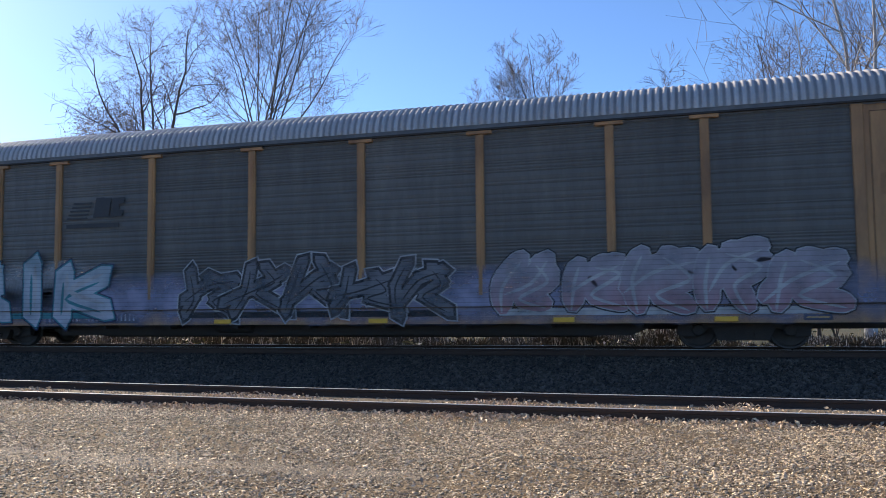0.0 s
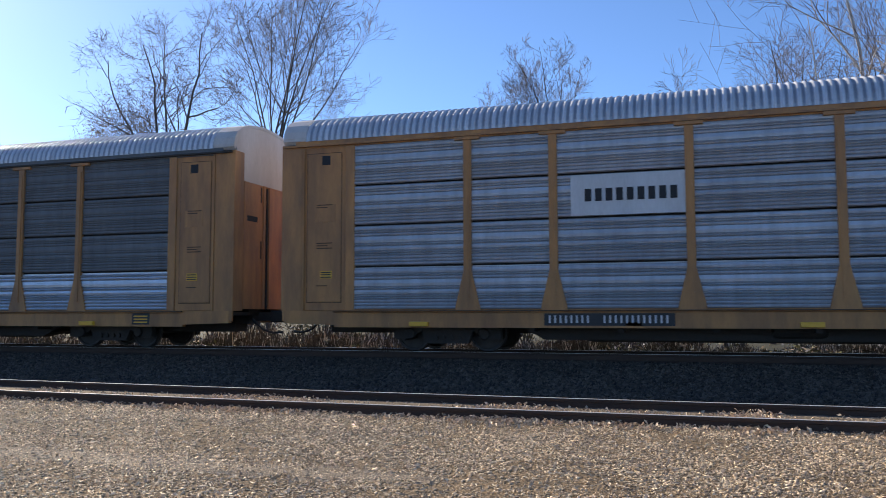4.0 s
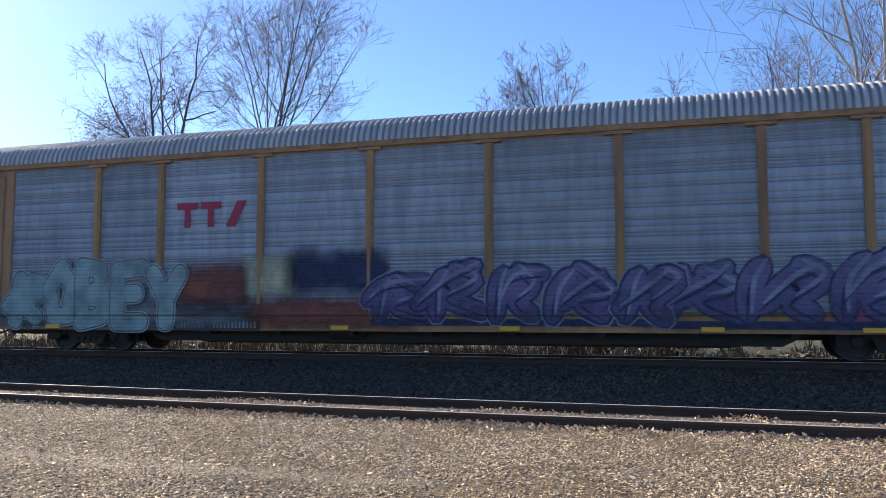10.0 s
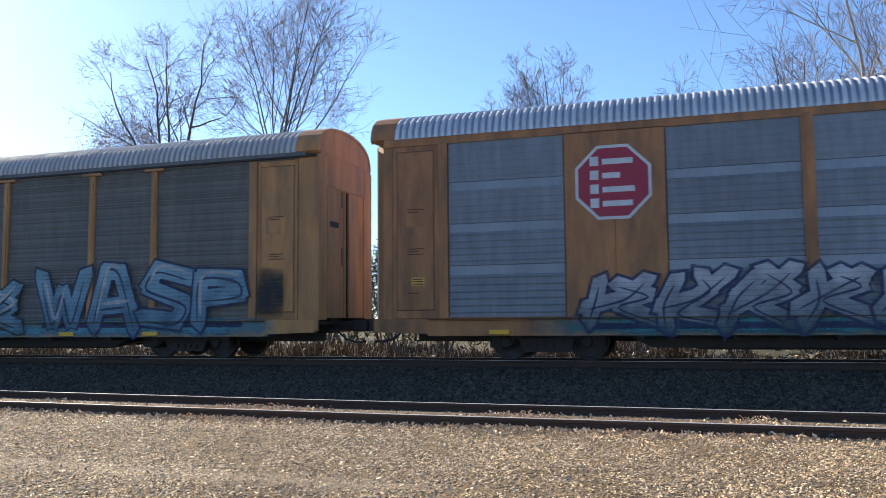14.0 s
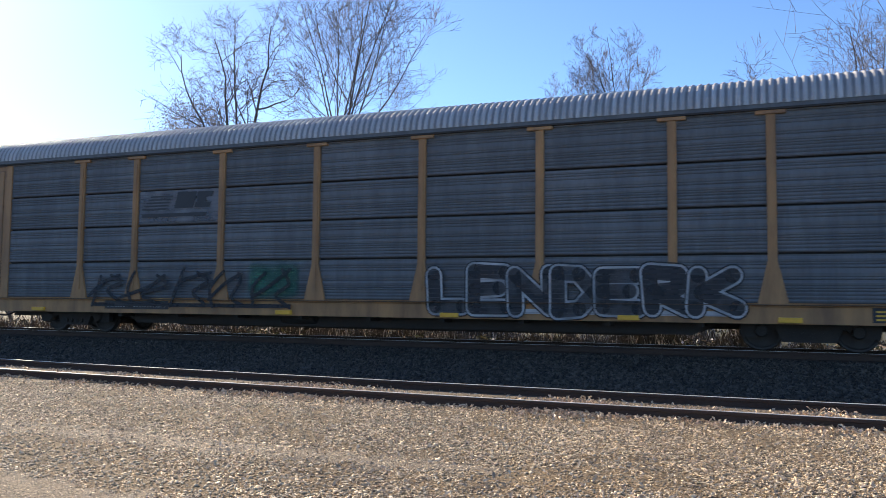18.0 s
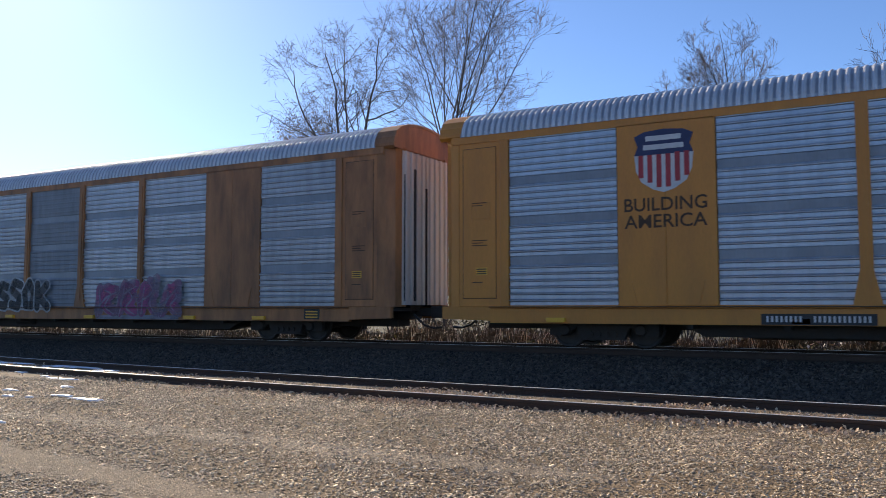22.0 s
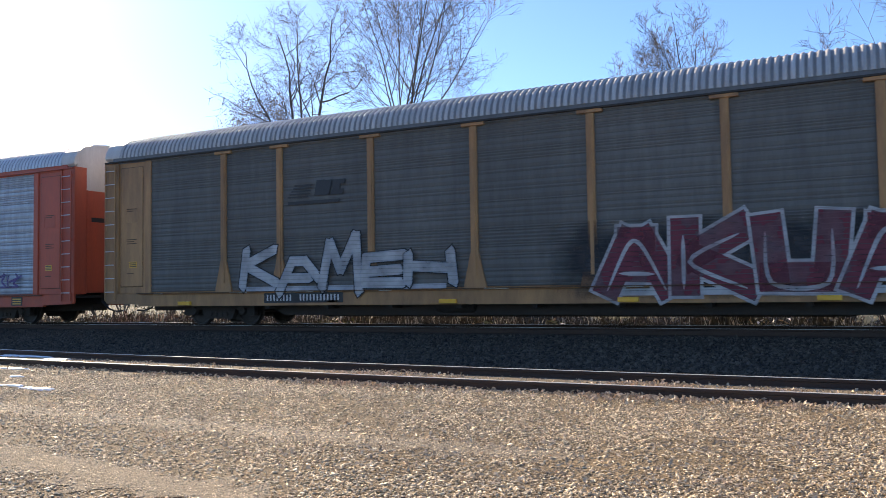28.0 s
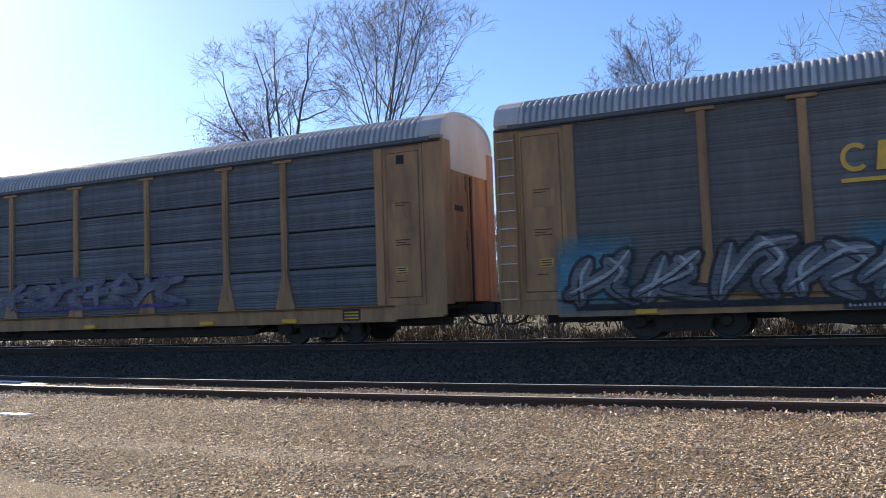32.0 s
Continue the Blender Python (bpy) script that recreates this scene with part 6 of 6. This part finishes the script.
number_board(c, (-6.0, 0.66, -3.9, 0.86))

c = wagon(11, "A", OCHRE, DUSK, ROOFOLD, dull("ochre posts, dark tiered panels, black and white graffiti"), tiers=True)
CARS.append(c)
sg = flat("sign_board", c, [rect(-6.93, 3.0, -4.3, 3.85)], P_GREY, "grey board with dark emblem blocks", -SIDE - 0.028)
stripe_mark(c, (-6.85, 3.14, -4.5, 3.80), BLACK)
graffiti(c, "LENDERK", (1.63, 0.6, 8.38, 1.9), P_BLACK, P_WHITE, 37, 0.19, 0.05, "black graffiti letters edged in white", bubble=True, outer=P_BLACK)
graffiti(c, "*****", (-8.6, 0.65, -1.9, 1.9), P_BLACK, P_BLACK, 38, 0.05, 0.01, "loose black scribbled tag")
cloud(c, (-3.3, 1.0, -1.9, 1.85), P_GREEN, 39, "dull green faded patch")
number_board(c, (-8.02, 0.68, -5.85, 0.9))

c = wagon(12, "B", ORANGE, PEWTER, ROOF, dull("rusty orange frame, pewter grey panels, magenta graffiti"), flare=True, pale=PALE)
CARS.append(c)
noodle_mark(c, (-8.91, 3.81, -7.23, 4.46), LOGO_RED)
cloud(c, (-12.2, 0.56, -1.45, 2.2), P_GREEN, 40, "green painted backing")
graffiti(c, "*****", (-11.2, 0.62, -5.0, 2.58), F_MAG, P_BLACK, 41, 0.15, 0.05, "magenta graffiti piece with black and pink edges", shine=P_PINK)
graffiti(c, "***", (-4.9, 0.86, -2.3, 1.87), F_MAG, P_BLACK, 42, 0.13, 0.04, "pinkish graffiti scrawl")
cloud(c, (-1.2, 1.3, -0.2, 2.4), P_BLACK, 43, "black sprayed blot")
number_board(c, (-6.0, 0.62, -3.7, 0.84))

c = wagon(13, "B", FRESH, STEELY, ROOF, dull("fresh yellow frame and clean silver panels"), flare=True, pale=PALE)
CARS.append(c)
shield(c, (-8.70, 3.39, -7.43, 4.76), (-8.94, 2.63, -7.17, 3.29))
number_board(c, (-6.17, 0.58, -4.10, 0.80))

c = wagon(14, "B", ORANGE, GREY, ROOF, dull("orange-yellow frame and grey panels with bubble graffiti"), flare=True, pale=PALE, sides={(4, 1): SLATE})
CARS.append(c)
shield(c, (-8.64, 3.39, -7.40, 4.80), (-8.94, 2.66, -7.20, 3.22))
graffiti(c, "****", (-9.58, 0.85, -6.0, 2.21), P_CREAM, P_BLACK, 44, 0.26, 0.035, "cream bubble letters with a black edge", wild=0.03, bubble=True)
graffiti(c, "***", (-6.1, 1.14, -4.7, 1.81), P_BLACK, P_BLACK, 45, 0.12, 0.01, "small black scribbled tag")
graffiti(c, "SSOK", (-3.0, 0.75, -0.1, 2.05), P_BLACK, P_WHITE, 46, 0.26, 0.06, "fat black bubble letters edged in white", wild=0.03, bubble=True)
graffiti(c, "****", (2.2, 0.45, 6.13, 2.09), P_FADED, P_HAZE, 47, 0.2, 0.02, "faded pink and green graffiti")
number_board(c, (-5.81, 0.60, -3.41, 0.85))

c = wagon(15, "A", OCHRE, DARK, ROOFOLD, dull("tan posts and dark panels with white chalky graffiti"), sides={(1, 1): DARK}, ladders=True)
CARS.append(c)
flat("emblem_plate", c, [rect(BAYS[1][0] - 0.1, 3.0, BAYS[1][1] + 0.1, 4.82)], OCHRE, "tan plate carrying the emblem", -SIDE - 0.03)
shield(c, (-8.60, 3.21, -7.44, 4.54))
sill_tape(c)
graffiti(c, "ABTE", (-8.75, 1.02, -6.2, 1.96), P_WHITE, P_BLACK, 48, 0.10, 0.04, "white graffiti letters")
graffiti(c, "MEZOE", (-5.65, 0.99, -2.0, 1.9), P_MAROON, P_WHITE, 49, 0.16, 0.05, "maroon block letters edged in white", wild=0.02)
graffiti(c, "****", (-0.9, 0.8, 3.27, 1.92), P_SILVER, P_SILVER, 50, 0.12, 0.02, "silver chalky graffiti")
graffiti(c, "***", (8.5, 0.9, 11.2, 1.75), DARK, P_SILVER, 67, 0.2, 0.03, "hollow bubble letters in thin white outline", bubble=True)
flat("face_doodle", c, ring(5.33, 1.82, 0.2, 0.2, 0.04, 0, 360) + ring(5.72, 1.82, 0.2, 0.2, 0.04, 0, 360) + [[(5.3, 1.45), (5.75, 1.45), (5.52, 1.14)]], P_SILVER, "round-eyed doodle in white paint", FACE)
number_board(c, (-7.0, 0.62, -4.6, 0.86))

c = wagon(16, "A", OCHRE, DUSK, ROOFOLD, dull("tan posts and dark panels in four tiers"), tiers=True, flare=False, ladders=True)
CARS.append(c)
flat("stripe", c, [rect(6.3, 3.3, 8.5, 3.55)], RED, "faded red stripe on a panel", -SIDE - 0.03)
graffiti(c, "*****", (3.0, 1.05, 8.6, 1.7), P_GREY, P_SILVER, 51, 0.07, 0.02, "faint grey scribbled tag")
number_board(c, (-7.0, 0.62, -4.6, 0.86))

c = wagon(17, "A", OCHRE, DARK, ROOFOLD, dull("ochre posts, sooty dark panels, red and white graffiti"), flare=True, ladders=True)
CARS.append(c)
cloud(c, (0.9, 0.7, 9.2, 2.2), P_BLACK, 52, "black painted backing")
graffiti(c, "AKUA", (1.5, 0.58, 7.9, 2.45), P_MAROON, P_WHITE, 53, 0.25, 0.07, "crimson block letters with a white edge", wild=0.02)
graffiti(c, "KAMEH", (-8.33, 0.84, -2.0, 2.29), P_WHITE, P_SILVER, 54, 0.11, 0.03, "spiky white graffiti letters", wild=0.14, outer=P_BLACK)
graffiti(c, "E*", (10.3, 1.05, 11.1, 2.19), P_LIME, P_LIME, 55, 0.06, 0.01, "small lime green tag")
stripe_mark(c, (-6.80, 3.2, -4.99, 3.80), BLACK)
sill_tape(c)
number_board(c, (-7.60, 0.64, -5.09, 0.9))

c = wagon(18, "A", RED, PEWTER, ROOF, dull("orange-red posts and ends, grey panels, blue graffiti"), flare=True, ladders=True, pale=PALE)
CARS.append(c)
graffiti(c, "TANEA", (1.69, 0.57, 6.75, 2.3), F_SKY, P_NAVY, 56, 0.21, 0.035, "sky blue bubble letters with a dark edge", wild=0.05, bubble=True)
graffiti(c, "ANAR", (-11.6, 0.6, -4.6, 2.09), F_REDWHITE, P_BLACK, 57, 0.24, 0.06, "slanting red and cream block letters", slant=0.2, wild=0.02)
for bx in ((1.1, 1.0, 2.2, 2.5), (4.2, 1.9, 5.4, 2.75), (6.4, 1.0, 7.4, 2.4)):
    cloud(c, bx, P_CREAM, 65, "cream sprayed blotch around the letters")
graffiti(c, "****", (8.6, 1.15, 11.2, 1.75), P_PURPLE, P_PURPLE, 66, 0.07, 0.01, "thin purple scribbled tag")
cloud(c, (-4.3, 1.0, 1.45, 1.4), P_MAROON, 58, "maroon painted band")
flat("stripe", c, [rect(4.63, 3.35, 6.73, 3.62)], LOGO_RED, "faded red stripe on a panel", -SIDE - 0.03)
number_board(c, (-6.78, 0.56, -4.48, 0.8))

c = wagon(19, "A", OCHRE, DARK, ROOFOLD, dull("ochre posts, sooty dark panels, outlined graffiti"), flare=True, ladders=True)
CARS.append(c)
flat("railway_mark", c, ring(-6.2, 3.48, 0.26, 0.28, 0.09, 45, 315) + [rect(-5.85, 3.2, -5.45, 3.76, 0.06), rect(-5.3, 3.2, -5.12, 3.76, 0.35), rect(-4.98, 3.2, -4.8, 3.76, -0.35), rect(-6.46, 3.0, -4.72, 3.08)], SIGNAL, "yellow emblem of plain shapes over a bar", -SIDE - 0.03)
cloud(c, (-12.2, 0.6, -10.6, 2.2), P_CYAN, 59, "cyan glow around the graffiti")
cloud(c, (-6.3, 0.8, -4.5, 2.2), P_CYAN, 60, "cyan glow around the graffiti")
graffiti(c, "*****", (-12.0, 0.55, -4.6, 2.32), P_GREY, P_BLACK, 61, 0.15, 0.08, "grey and black graffiti piece with white highlights", shine=P_WHITE)
graffiti(c, "*****", (-2.5, 0.6, 0.3, 1.82), P_BLACK, P_SILVER, 62, 0.24, 0.02, "black bubble letters with a thin white edge", bubble=True)
graffiti(c, "KOPER", (0.6, 0.55, 4.0, 2.13), P_BLACK, P_WHITE, 63, 0.26, 0.025, "black bubble letters with a thin white edge", bubble=True, wild=0.02)
number_board(c, (-6.57, 0.58, -4.60, 0.86))

c = wagon(20, "A", OCHRE, DUSK, ROOFOLD, dull("tan posts and dark panels in four tiers"), tiers=True)
CARS.append(c)
graffiti(c, "****", (-1.4, 1.05, 5.5, 2.3), P_GREY, P_PURPLE, 64, 0.12, 0.03, "faint purple graffiti")
number_board(c, (-7.0, 0.62, -4.6, 0.86))


# ---- movement ----
PITCH = 28.55
# seconds and the way of the gap behind the first wagon along the track
WAY = [
    (0, -23.10), (1, -5.68), (2, 11.26), (3, 29.11), (5.5, 72.65), (6, 81.38), (7, 98.78), (8, 116.22),
    (9, 133.05), (10, 151.05), (11, 168.54), (12, 185.96), (13, 203.38), (14, 220.21), (14.5, 229.54), (16.5, 264.45),
    (17, 273.12), (18, 290.57), (19, 307.94), (20, 325.34), (21, 342.25), (22, 360.25), (23, 377.69), (24, 395.16),
    (25, 412.57), (27.5, 456.23), (28, 464.37), (29, 482.41), (30, 499.87), (31, 517.33), (32, 534.74),
]


def motions():
    for k, car in enumerate(CARS):
        walk(car, [(t, pose(s - PITCH * k + PITCH / 2, MAIN_Y, MAIN_Z + 0.004)) for t, s in WAY])


motions()
